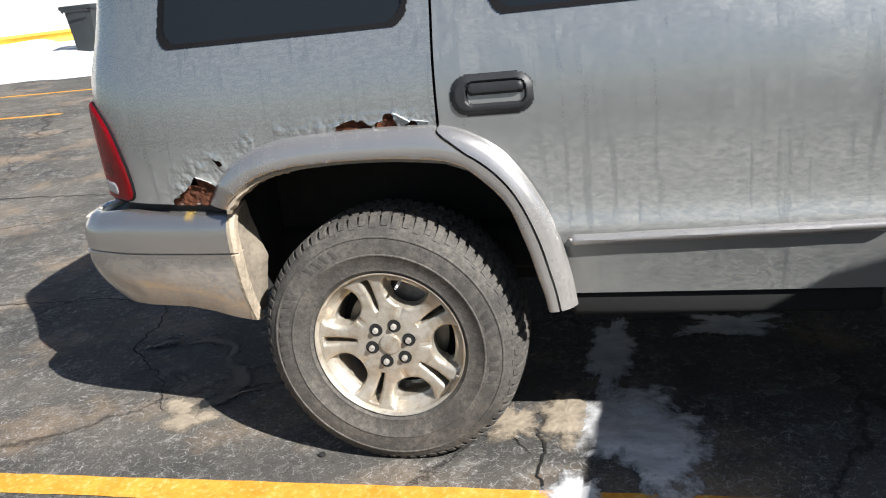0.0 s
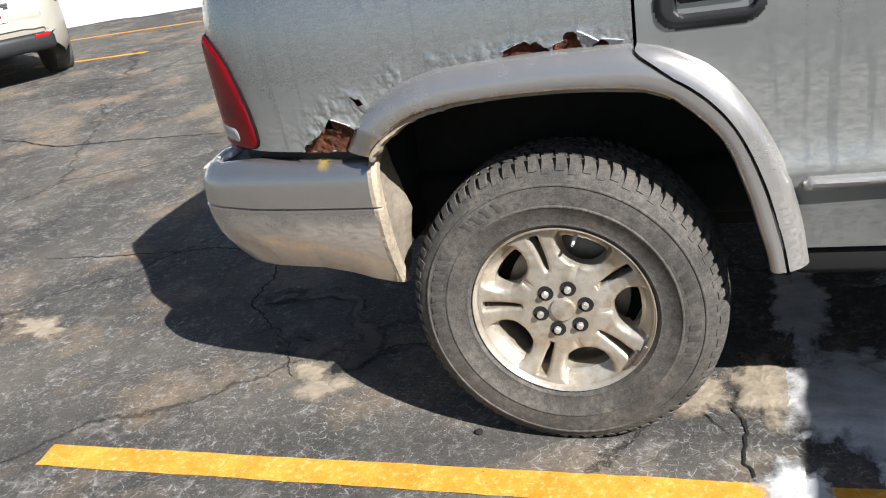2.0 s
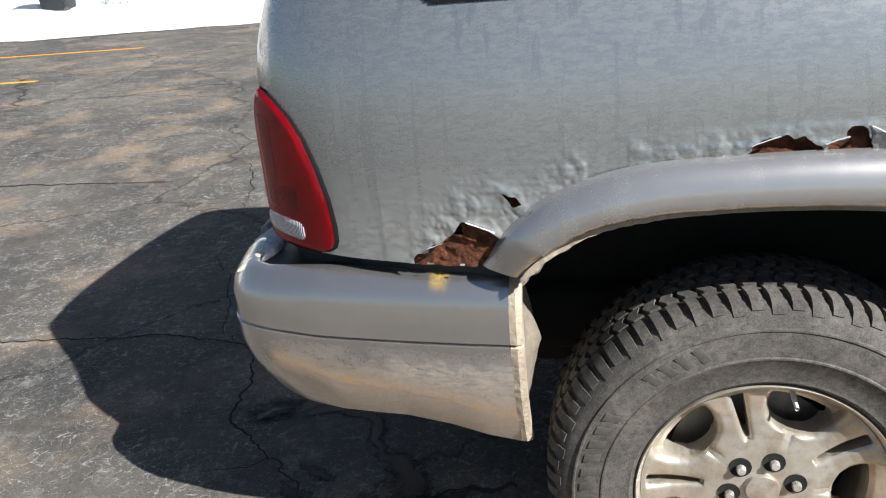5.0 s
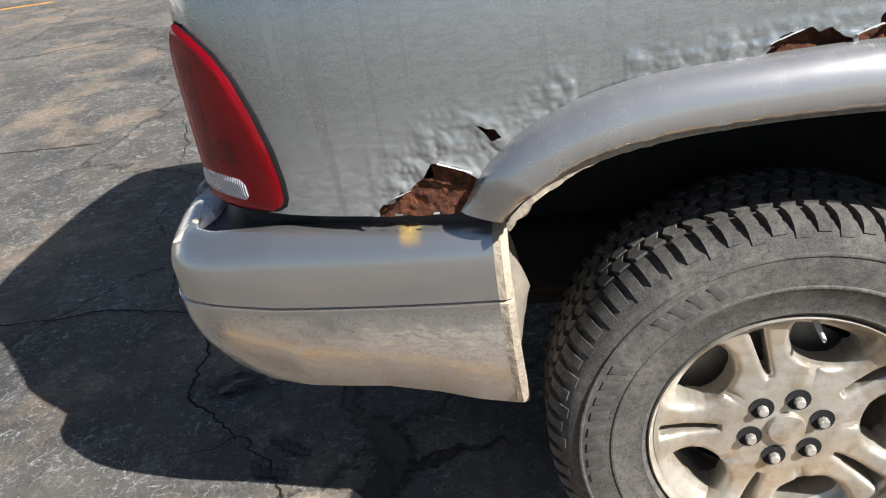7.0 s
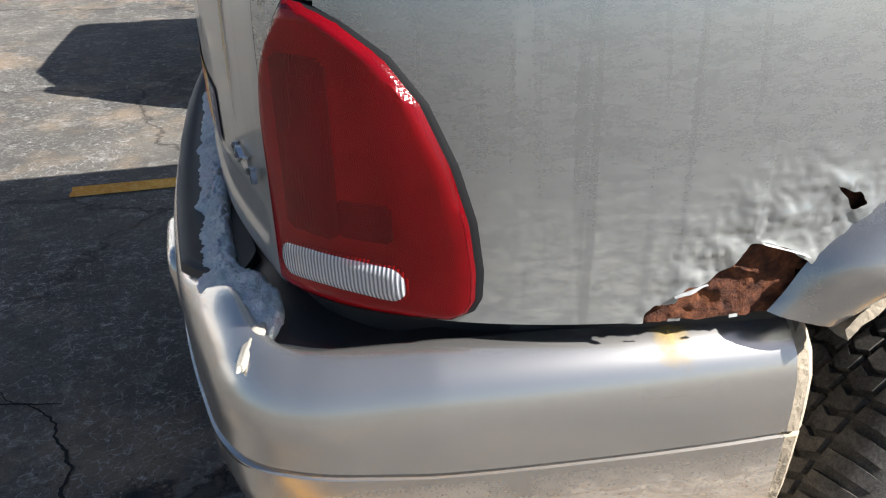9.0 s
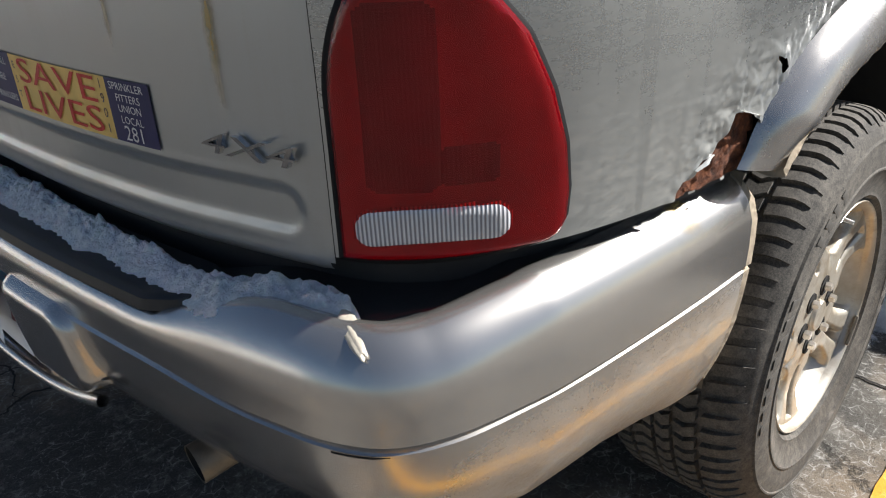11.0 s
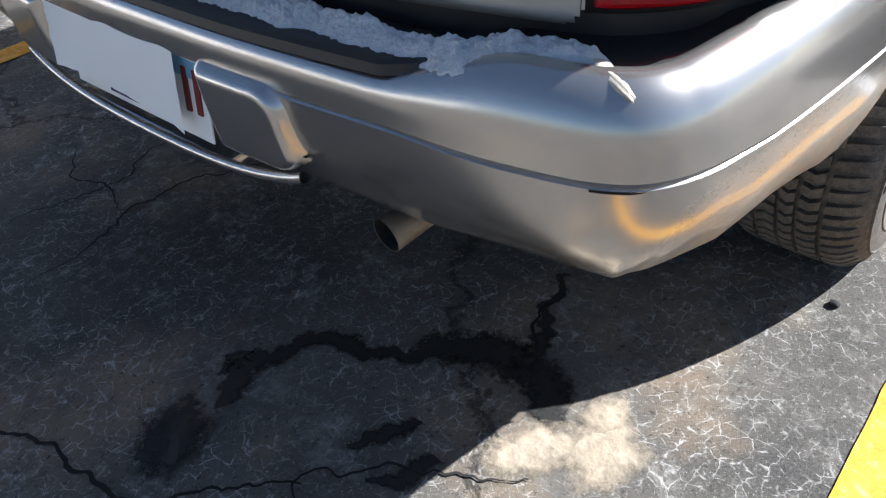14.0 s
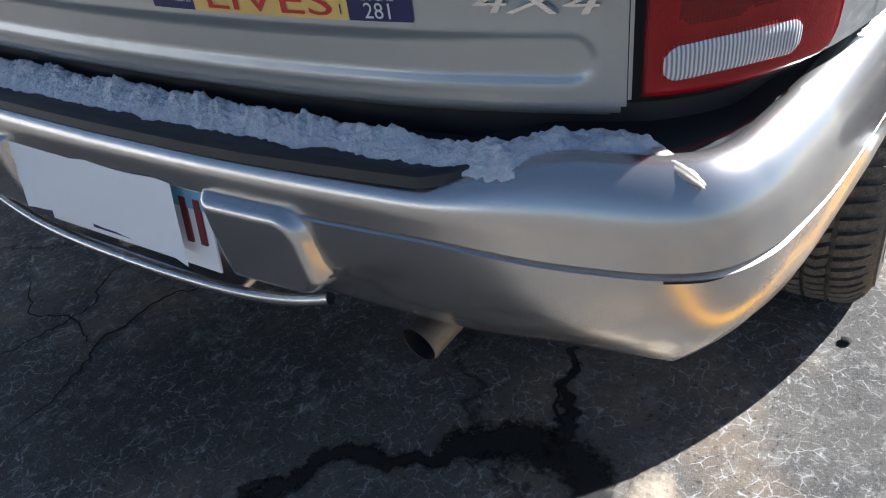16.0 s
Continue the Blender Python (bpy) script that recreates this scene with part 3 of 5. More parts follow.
for k, (x, y, a, b, turn) in enumerate(((-0.93, 0.27, 0.115, 0.07, -0.6), (-0.86, 0.17, 0.10, 0.085, -0.4), (-0.785, 0.205, 0.06, 0.05, 0.2))):
    tagged(patch("silt_patch", (x, y), (a, b), M_TAN, 0.0022 + 0.0008 * k, 0.003, 31 + 4 * k, 0.22, turn, 72, 10), "tan worn patch of old surfacing", "silt", "silt patches", "stuff")
tagged(patch("silt_patch", (-2.35, 0.55), (0.22, 0.1), M_TAN, 0.0022, 0.002, 33, 0.8, -0.3), "tan dried silt on the asphalt", "silt", "silt patches", "stuff")
tagged(patch("silt_patch", (0.30, 0.20), (0.10, 0.14), M_TAN, 0.0022, 0.003, 35, 0.6, 0.3), "tan dried silt beside the tyre", "silt", "silt patches", "stuff")

tagged(patch("slush_lump", (-1.31, 0.81), (0.12, 0.085), M_WET, 0.003, 0.014, 23, 0.3, 0.5), "small dark frozen slush lump", "ice", "ice patches", "stuff")

WET = [
    ([(-1.21, 0.80), (-1.19, 0.82), (-1.11, 0.84), (-1.04, 0.82), (-0.97, 0.78), (-0.93, 0.68), (-0.90, 0.61), (-0.84, 0.57), (-0.79, 0.46), (-0.80, 0.34), (-0.88, 0.26)], [0.05, 0.085, 0.06, 0.05, 0.06, 0.035, 0.10, 0.12, 0.11, 0.13, 0.03]),
    ([(-1.13, 0.85), (-1.12, 0.87), (-1.09, 0.89)], [0.06, 0.075, 0.04]),
    ([(-1.12, 0.54), (-1.03, 0.49), (-1.00, 0.49)], [0.015, 0.05, 0.03]),
    ([(-1.16, 0.45), (-1.10, 0.41), (-1.04, 0.40)], [0.01, 0.05, 0.04]),
    ([(-0.80, 0.40), (-0.70, 0.41), (-0.60, 0.46), (-0.50, 0.47)], [0.08, 0.05, 0.03, 0.02]),
]
for k, (line, widths) in enumerate(WET):
    ob = part("wet_streak", ribbon(line, widths, 0.0012, 90, 0.03, 40 + k), M_WET)
    tagged(ob, "dark wet leak streak on the asphalt", "wet stain", "wet streaks", "stuff")

bm = bmesh.new()
bmesh.ops.create_icosphere(bm, subdivisions=2, radius=0.011)
for v in bm.verts:
    v.co *= 1 + 0.5 * lump(*v.co, 90)
    v.co.z = v.co.z * 0.6 + 0.005
stone = part("pebble", bm, M_DARK)
stone.location = (-0.268, -0.012, 0.0)
tagged(stone, "small dark pebble on the asphalt", "pebble")

# ---------------- the silver-grey SUV ----------------
C = 0.95
suv = empty("suv", label="rusty grey and silver four-door SUV on asphalt", category="car")

PLAN = spline([(1.3, -0.035), (0.9, -0.035), (0.5, -0.034), (0.22, -0.032), (0, -0.031), (-0.25, -0.028), (-0.45, -0.02),
               (-0.6, 0.0), (-0.72, 0.032), (-0.8, 0.068), (-0.86, 0.108), (-0.902, 0.155), (-0.925, 0.2), (-0.94, 0.25),
               (-0.962, 0.34), (-0.983, 0.45), (-1.0, 0.62), (-1.008, 0.8), (-1.01, C)], 1500)
PLAN_S = np.r_[0, np.cumsum(np.linalg.norm(np.diff(PLAN, axis=0), axis=1))]
_t = np.gradient(PLAN, axis=0)
PLAN_N = np.stack([_t[:, 1], -_t[:, 0]], 1)
PLAN_N /= np.linalg.norm(PLAN_N, axis=1)[:, None]
TUMBLE = ([0.50, 0.56, 0.64, 0.68, 0.705, 0.72, 0.76, 0.80, 0.86, 0.95, 1.04, 1.10, 1.16, 1.22, 1.26, 1.30, 1.5, 1.7, 1.76, 1.80],
          [0.055, 0.04, 0.016, 0.004, -0.004, -0.003, 0.007, 0.009, 0.006, 0.0, -0.002, 0.001, 0.010, 0.026, 0.040, 0.052, 0.088, 0.13, 0.165, 0.27])
LEAN = ([0.5, 1.1, 1.2, 1.25, 1.285, 1.41, 1.6, 1.72, 1.78, 1.80], [0, 0, 0.012, 0.032, 0.045, 0.085, 0.12, 0.145, 0.18, 0.28])


def softened(table, width, keep_below):
    """A table sampled finely and smoothed, except below a height."""
    z = np.arange(table[0][0], table[0][-1] + 0.002, 0.004)
    v = np.interp(z, *table)
    k = np.exp(-0.5 * (np.arange(-30, 31) * 0.004 / width) ** 2)
    soft = np.convolve(np.pad(v, 30, mode="edge"), k / k.sum(), "valid")
    w = np.clip((z - keep_below) / 0.05, 0, 1)
    return z, v * (1 - w) + soft * w


TUMBLE, LEAN = softened(TUMBLE, 0.028, 0.80), softened(LEAN, 0.03, 0.5)


def plan_at(s):
    return np.array([np.interp(s, PLAN_S, PLAN[:, k]) for k in (0, 1)]), np.array([np.interp(s, PLAN_S, PLAN_N[:, k]) for k in (0, 1)])


def s_of_x(x):
    return float(np.interp(-x, -PLAN[:, 0], PLAN_S))


def s_of_y(y):
    k = PLAN[:, 0] < -0.7
    return float(np.interp(y, PLAN[k][:, 1], PLAN_S[k]))


def skin(s, z, out=0.0):
    """A point of the body's skin; out: metres proud of it."""
    p, nrm = plan_at(s)
    # nrm points into the body
    d = np.array([nrm[0] * np.interp(z, *LEAN), nrm[1] * np.interp(z, *TUMBLE)]) - nrm * out
    return np.array([p[0] + d[0], p[1] + d[1], z])


FLARE_OUT = [(-0.478, 0.822), (-0.465, 0.84), (-0.43, 0.894), (-0.35, 0.954), (-0.227, 0.994), (-0.049, 1.006), (0.103, 1.008), (0.219, 1.004),
             (0.303, 0.979), (0.383, 0.926), (0.449, 0.837), (0.501, 0.727), (0.533, 0.606), (0.548, 0.505)]
FLARE_IN = [(-0.412, 0.806), (-0.398, 0.824), (-0.359, 0.856), (-0.274, 0.9), (-0.139, 0.921), (0.064, 0.924), (0.212, 0.912), (0.25, 0.903), (0.297, 0.879),
            (0.378, 0.796), (0.423, 0.683), (0.448, 0.591), (0.462, 0.54), (0.47, 0.495)]
FO, FI = spline(FLARE_OUT, 140), spline(FLARE_IN, 140)
ARCH = 0.5 * (FO + FI)


def in_arch(x, z):
    if x < ARCH[0][0] or x > ARCH[-1][0]:
        return False
    return z < np.interp(x, ARCH[:, 0], ARCH[:, 1])


def inside(poly, x, z):
    hit, j = False, len(poly) - 1
    for i in range(len(poly)):
        (xi, zi), (xj, zj) = poly[i], poly[j]
        if (zi > z) != (zj > z) and x < (xj - xi) * (z - zi) / (zj - zi) + xi:
            hit = not hit
        j = i
    return hit


HOLES = [
    [(-0.604, 0.82), (-0.598, 0.833), (-0.572, 0.849), (-0.55, 0.860), (-0.525, 0.882), (-0.503, 0.902), (-0.485, 0.896), (-0.455, 0.88), (-0.44, 0.86), (-0.46, 0.82)],
    [(-0.440, 0.955), (-0.425, 0.950), (-0.412, 0.941), (-0.410, 0.934), (-0.420, 0.928), (-0.428, 0.940)],
    [(-0.058, 0.99), (-0.055, 1.016), (-0.03, 1.027), (-0.006, 1.032), (0.02, 1.026), (0.046, 1.014), (0.05, 0.99)],
    [(0.052, 0.99), (0.056, 1.018), (0.075, 1.026), (0.082, 1.036), (0.106, 1.041), (0.110, 1.018), (0.118, 0.99)],
    [(0.135, 0.99), (0.14, 1.014), (0.155, 1.020), (0.166, 1.012), (0.17, 0.99)],
]


def hole(x, z):
    if not (-0.63 < x < 0.23 and 0.80 < z < 1.06):
        return False
    x, z = x + 0.007 * fbm(x, z, 1, 60), z + 0.006 * fbm(x, z, 7, 60)
    return any(inside(p, x, z) for p in HOLES)


def blister(x, z):
    """How far the skin is lifted by rust under the paint."""
    if not (-0.66 < x < 0.23 and 0.82 < z < 1.09):
        return 0.0
    d = float(np.min(np.hypot(FO[:, 0] - x, FO[:, 1] - z)))
    d2 = min(np.hypot(x + 0.53, z - 0.87), np.hypot(x + 0.48, z - 0.92))
    w = 0.0
    if x < -0.30:
        w = max(0, 1 - d / 0.062) + max(0, 1 - d2 / 0.085)
    elif x > -0.235:
        w = max(0, 1 - d / 0.045)
    w = min(1.0, 1.6 * w)
    h = 0.0055 * abs(lump(x, 0, z, 34)) + 0.0026 * abs(lump(x + 3, 0, z, 80)) + 0.0008 * lump(x, 5, z, 190)
    lift = 0.0
    near = min((np.hypot(x - px, z - pz) for p in HOLES for px, pz in p), default=1)
    if near < 0.014:
        lift = 0.004 * (1 - near / 0.014) * (0.4 + 0.9 * abs(lump(x, 2, z, 60)))
    return w * h + lift


def lines(*spans):
    out = []
    for a, b, step in spans:
        k = max(1, int(round(abs(b - a) / step)))
        out += list(np.linspace(a, b, k, endpoint=False))
    return out + [spans[-1][1]]


def skin_sheet(S, Z, keep=None, out=None):
    P = np.zeros((len(S), len(Z), 3))
    K = np.ones((len(S) - 1, len(Z) - 1), bool)
    for i, s_ in enumerate(S):
        for j, z_ in enumerate(Z):
            P[i, j] = skin(s_, z_, out(s_, z_) if out else 0.0)
    if keep:
        for i in range(len(S) - 1):
            for j in range(len(Z) - 1):
                K[i, j] = keep((S[i] + S[i + 1]) / 2, (Z[j] + Z[j + 1]) / 2)
    return grid_mesh("skin", P, K)


def X(s_):
    return float(np.interp(s_, PLAN_S, PLAN[:, 0]))


def Y(s_):
    return float(np.interp(s_, PLAN_S, PLAN[:, 1]))


QUARTER_GLASS = (-0.572, 0.155, 1.258, 1.62)
DOOR_GLASS = (0.37, 1.22, 1.262, 1.62)


def in_glass(g, x, z, grow=0.0):
    x0, x1, z0, z1 = g[0] - grow, g[1] + grow, g[2] - grow, g[3] + grow
    lean_ = 0.25 * (z - g[2])
    x0 += lean_ * 0.55
    r = 0.055
    if not (x0 < x < x1 and z0 < z < z1):
        return False
    cx, cz = min(max(x, x0 + r), x1 - r), min(max(z, z0 + r), z1 - r)
    return math.hypot(x - cx, z - cz) < r


LAMP_EDGE = ([0.822, 0.826, 0.835, 0.85, 0.88, 0.93, 0.985, 1.04, 1.078, 1.104, 1.117, 1.125],
             [-0.80, -0.772, -0.756, -0.749, -0.748, -0.754, -0.769, -0.792, -0.820, -0.855, -0.880, -0.905])


# quarter panel, with rusted-through holes
s_gate = s_of_y(0.205)
s_in = s_of_y(0.198)
S1 = lines((s_of_x(0.2175), s_of_x(-0.63), 0.003), (s_of_x(-0.63), s_gate, 0.014))
Z1 = lines((0.815, 1.06, 0.003), (1.06, 1.24, 0.015), (1.24, 1.30, 0.006), (1.30, 1.80, 0.04))


def keep_quarter(s_, z_):
    x = X(s_)
    inner = s_in - 0.06 * max(0.0, (z_ - 0.98) / 0.145) ** 2.2
    if 0.832 < z_ < 1.115 and s_of_x(float(np.interp(z_, *LAMP_EDGE))) + 0.012 < s_ < inner - 0.012:
        return False
    return not (in_arch(x, z_) or hole(x, z_) or in_glass(QUARTER_GLASS, x, z_) or z_ < 0.822)


def quarter_out(s_, z_):
    x = X(s_)
    return blister(x, z_)


def worn_edges(me, box_, rounds=2):
    """Eases the stepped edges of holes inside a box into ragged curves."""
    bm = bmesh.new()
    bm.from_mesh(me)
    for _ in range(rounds):
        moves = {}
        for v in bm.verts:
            if v.is_boundary and box_[0] < v.co.x < box_[1] and box_[2] < v.co.z < box_[3]:
                near = [e.other_vert(v).co for e in v.link_edges if e.is_boundary]
                if len(near) == 2:
                    moves[v] = v.co * 0.4 + (near[0] + near[1]) * 0.3
        for v, q in moves.items():
            v.co = q
    bm.to_mesh(me)
    bm.free()
    return me


part("quarter_panel", worn_edges(skin_sheet(S1, Z1, keep_quarter, quarter_out), (-0.61, 0.21, 0.83, 1.055)), M_PAINT, suv, "grey panel with blistered paint and rust holes", 60)
# rusted inner panel behind the holes
for name, (xa, xb, za, zb) in (("rusted_inner_panel", (-0.62, -0.452, 0.815, 0.875)), ("rusted_inner_panel", (-0.512, -0.44, 0.862, 0.912)), ("rusted_inner_panel", (-0.46, -0.38, 0.91, 0.97)), ("rusted_inner_panel", (-0.075, 0.2, 0.985, 1.05))):
    S_ = lines((s_of_x(xb), s_of_x(xa), 0.004))
    Z_ = lines((za, zb, 0.004))
    me = skin_sheet(S_, Z_, None, lambda a, b: -0.010 + 0.005 * fbm(X(a), 0, b, 26) + 0.003 * lump(X(a), 3, b, 110))
    part(name, me, M_RUST, suv, "flaking orange-brown rusted metal", 60)
# curled paint flakes at the edges of the holes
M_FLAKE = simple("bare_primer", (0.66, 0.67, 0.66), 0.45, 0.2, grain=120, vary=0.15)
for (x0, z0), (x1, z1), wide, curl in (((-0.500, 0.902), (-0.452, 0.884), 0.008, 0.008), ((-0.575, 0.85), (-0.545, 0.862), 0.008, 0.008),
                                       ((0.108, 1.042), (0.150, 1.018), 0.014, 0.014), ((-0.055, 1.018), (-0.015, 1.032), 0.007, 0.008), ((0.048, 1.017), (0.08, 1.028), 0.007, 0.010), ((0.155, 1.021), (0.20, 1.014), 0.008, 0.008)):
    rows = []
    for t_ in np.linspace(0, 1, 14):
        x, z = x0 + (x1 - x0) * t_, z0 + (z1 - z0) * t_
        w_ = wide * math.sin(math.pi * min(1, 0.08 + 0.92 * t_)) ** 0.7 * (0.8 + 0.6 * lump(x, 0, z, 160))
        rows.append([skin(s_of_x(x), z + w_ * q * (0.6 - 0.5 * q), 0.003 + curl * q * q * (0.7 + 0.4 * lump(x, 4, z, 90))) for q in np.linspace(0, 1, 6)])
    part("paint_flake", grid_mesh("paint_flake", np.array(rows)), M_FLAKE, suv, "curled flake of lifted paint")
# near-black backing sheet behind gaps, its colour standing in for cavity shade
part("gap_shade_sheet", skin_sheet(lines((0.0, s_of_y(C), 0.05)), lines((0.83, 1.24, 0.05)), lambda a, b: not in_arch(X(a) * 0.98, b - 0.01) or X(a) < -0.5, lambda a, b: -0.05), M_DARK, suv)

# rear door
S2 = lines((0.0, s_of_x(0.6), 0.05), (s_of_x(0.6), s_of_x(0.2245), 0.012))
Z2 = lines((0.515, 0.68, 0.03), (0.68, 0.74, 0.006), (0.74, 1.24, 0.018), (1.24, 1.30, 0.006), (1.30, 1.80, 0.04))
door = part("rear_door", skin_sheet(S2, Z2, lambda a, b: not (in_arch(X(a), b) or in_glass(DOOR_GLASS, X(a), b))), M_DOOR, suv, "dusty grey door with water streaks", 60)


def skin_plate(x0, x1, z0, z1, shape, out, step=0.012):
    return skin_sheet(lines((s_of_x(x1), s_of_x(x0), step)), lines((z0, z1, step)), shape, out)


for glass, owner, nm in ((QUARTER_GLASS, suv, "quarter_window"), (DOOR_GLASS, door, "door_window")):
    x0, x1, z0, z1 = glass
    part(nm, skin_plate(x0 - 0.02, x1 + 0.02, z0 - 0.02, z1 + 0.02, lambda a, b: in_glass(glass, X(a), b, 0.006), lambda a, b: -0.003, 0.008), M_GLASS, owner, "dark tinted glass")
    part("window_seal", skin_plate(x0 - 0.02, x1 + 0.02, z0 - 0.02, z1 + 0.02, lambda a, b: in_glass(glass, X(a), b, 0.006) and not in_glass(glass, X(a), b, -0.008), lambda a, b: 0.003, 0.004), M_SEAL, owner)

# door handle: recessed black bezel with a pull
def capsule(x, z, x0, x1, z0, z1, r):
    cx, cz = min(max(x, x0 + r), x1 - r), min(max(z, z0 + r), z1 - r)
    return math.hypot(x - cx, z - cz) - r


def bezel_out(a, b):
    d = capsule(X(a), b, 0.262, 0.470, 1.022, 1.120, 0.045)
    inner = capsule(X(a), b, 0.30, 0.452, 1.045, 1.104, 0.02)
    h = 0.010 * min(1, max(0.0, -d / 0.012)) + 0.002
    if inner < 0:
        h -= 0.022 * min(1, -inner / 0.008)
    return h


bezel = part("door_handle", skin_plate(0.255, 0.478, 1.015, 1.127, lambda a, b: capsule(X(a), b, 0.262, 0.470, 1.022, 1.120, 0.045) < 0.002, bezel_out, 0.004), M_BLACK, door, "black plastic door handle")
part("handle_pull", skin_plate(0.298, 0.455, 1.066, 1.108, lambda a, b: capsule(X(a), b, 0.302, 0.45, 1.07, 1.104, 0.015) < 0.001,
     lambda a, b: 0.002 + 0.012 * min(1, max(0.0, -capsule(X(a), b, 0.302, 0.45, 1.07, 1.104, 0.015) / 0.008)), 0.004), M_BLACK, bezel)

# side moulding and the sill
def mould_out(a, b):
    d = capsule(X(a), b, 0.531, 1.6, 0.659 + 0.02 * (X(a) - 0.5), 0.697 + 0.02 * (X(a) - 0.5), 0.019)
    return -0.006 + 0.024 * math.sqrt(min(1, max(0.0, -d / 0.014)))


part("side_moulding", skin_plate(0.525, 1.28, 0.65, 0.72, lambda a, b: capsule(X(a), b, 0.531, 1.6, 0.659 + 0.02 * (X(a) - 0.5), 0.697 + 0.02 * (X(a) - 0.5), 0.019) < 0.003, mould_out, 0.005), M_FLARE, door, "silver rubbing strip")
part("rear_sill", box((0.52, 0.03, 0.44), (1.3, 0.2, 0.52), 0.02), M_DARK, suv)

# wheel-arch flare, split along the door's edge
SECTION = [(0.0, -0.003), (0.03, 0.006), (0.12, 0.016), (0.25, 0.026), (0.42, 0.033), (0.6, 0.037), (0.78, 0.037), (0.9, 0.034), (0.97, 0.027), (1.0, 0.016), (1.0, -0.02), (0.99, -0.05)]


def flare_sheet(u0, u1, top, bottom, steps):
    rows = []
    for u in np.linspace(u0, u1, steps):
        k = u * (len(FO) - 1)
        o = np.array([np.interp(k, range(len(FO)), FO[:, c]) for c in (0, 1)])
        i = np.array([np.interp(k, range(len(FI)), FI[:, c]) for c in (0, 1)])
        a, b = top(u), bottom(u)
        row = []
        vs = np.linspace(0, 1, 12)
        for t_ in list(vs) + [1.02]:
            v = a + (b - a) * min(t_, 1)
            out = np.interp(v, [c[0] for c in SECTION[:10]], [c[1] for c in SECTION[:10]])
            if t_ == 0 and a > 0.02:
                out -= 0.03
            if t_ == 1.02:
                out = -0.05 if b > 0.95 else out - 0.03
            q = o + (i - o) * v
            end = 1.0 - 0.55 * max(0.0, (0.06 - u) / 0.06)
            wob = 0.0025 * lump(q[0], v, 4, 60) if v > 0.9 else 0
            base = skin(s_of_x(q[0]), q[1])
            row.append((base[0], -0.036 - out * end - wob + (base[1] + 0.036) * max(0.0, min(1.0, (-0.25 - q[0]) / 0.2)), q[1]))
        rows.append(row)
    return grid_mesh("flare", np.array(rows))


U0 = float(np.interp(0.215, FO[:, 0], np.linspace(0, 1, len(FO))))


def gap_v(u):
    t_ = min(1.0, max(0.0, (u - U0) / 0.075))
    return 0.56 * math.sqrt(t_)


part("quarter_flare", flare_sheet(0.0, 1.0, lambda u: gap_v(u) + (0.012 if u > U0 else 0.0), lambda u: 1.0, 150), M_FLARE, suv, "silver wheel-arch flare with dirty edge", 50)
part("door_flare", flare_sheet(U0 + 0.006, 1.0, lambda u: 0.0, lambda u: max(gap_v(u) - 0.035, 0.01), 80), M_FLARE, door, "silver wheel-arch flare on the door", 50)
# mud crust under the flare's edge
P = []
for u in np.linspace(0.0, 0.62, 120):
    k = u * (len(FI) - 1)
    q = [np.interp(k, range(len(FI)), FI[:, c]) for c in (0, 1)]
    b_ = skin(s_of_x(q[0]), q[1])[1]
    drop = 0.004 + 0.014 * max(0, 1 - u / 0.35) * (0.6 + abs(lump(q[0], 1, 2, 40)))
    P.append([(q[0], b_ - 0.026 + 0.004 * lump(q[0], 0, 0, 70), q[1] + 0.002), (q[0] + 0.2 * drop, b_ - 0.03, q[1] - drop * 0.6), (q[0] + 0.4 * drop, b_ - 0.012, q[1] - drop), (q[0], b_ + 0.02, q[1] - drop * 0.5), (q[0], b_ + 0.05, q[1] + 0.01)])
part("mud_crust", grid_mesh("mud_crust", np.array(P)), M_MUD, suv, "dried pale mud under the arch edge")

# wheel-well liner
rows = []
for u in np.linspace(0, 1, 50):
    k = u * (len(FI) - 1)
    q = [np.interp(k, range(len(FI)), FI[:, c]) for c in (0, 1)]
    rows.append([(q[0] * (1 + 0.06 * t_), 0.0 + 0.42 * t_, q[1] + 0.015 + 0.02 * lump(q[0], t_, 1, 8)) for t_ in np.linspace(0, 1, 8)])
part("wheel_liner", grid_mesh("wheel_liner", np.array(rows)), M_LINER, suv)
part("liner_back", box((-0.62, 0.4, 0.42), (0.6, 0.44, 1.05)), M_LINER, suv)

# unseen boxes added to keep sun from leaking through the well to the ground
part("liner_sun_block", box((-0.5, 0.09, 0.46), (-0.46, 0.44, 0.9), 0.01), M_LINER, suv)
part("liner_sun_block", box((-0.86, 0.2, 0.56), (-0.47, 0.4, 0.76), 0.02), M_DARK, suv)

# tailgate, its pressed capsule panel
S3 = lines((s_of_y(0.206), s_of_y(0.30), 0.006), (s_of_y(0.30), s_of_y(C), 0.025))
Z3 = lines((0.798, 0.92, 0.005), (0.92, 1.24, 0.02), (1.24, 1.80, 0.04))


def gate_out(a, b):
    y = Y(a)
    d = capsule(y, b, 0.233, 3.0, 0.836, 0.896, 0.0295)
    h = -0.0045 * min(1, max(0.0, -d / 0.010)) + 0.0012 * math.exp(-(d / 0.007) ** 2)
    if b < 0.815:
        h -= 0.012 * ((0.815 - b) / 0.017) ** 2
    return h


def keep_gate(a, b):
    y = Y(a)
    return capsule(y, b, 0.206, 4.0, 0.798, 3.0, 0.034) < 0.003


gate_me = skin_sheet(S3, Z3, keep_gate, gate_out)
tailgate = part("tailgate", gate_me, M_GATE, suv, "grey tailgate with pressed lower panel", 60)
mir = gate_me.copy()
for v in mir.vertices:
    v.co.y = 2 * C - v.co.y
part("tailgate_half", flip(mir), M_GATE, tailgate, sharp=60)

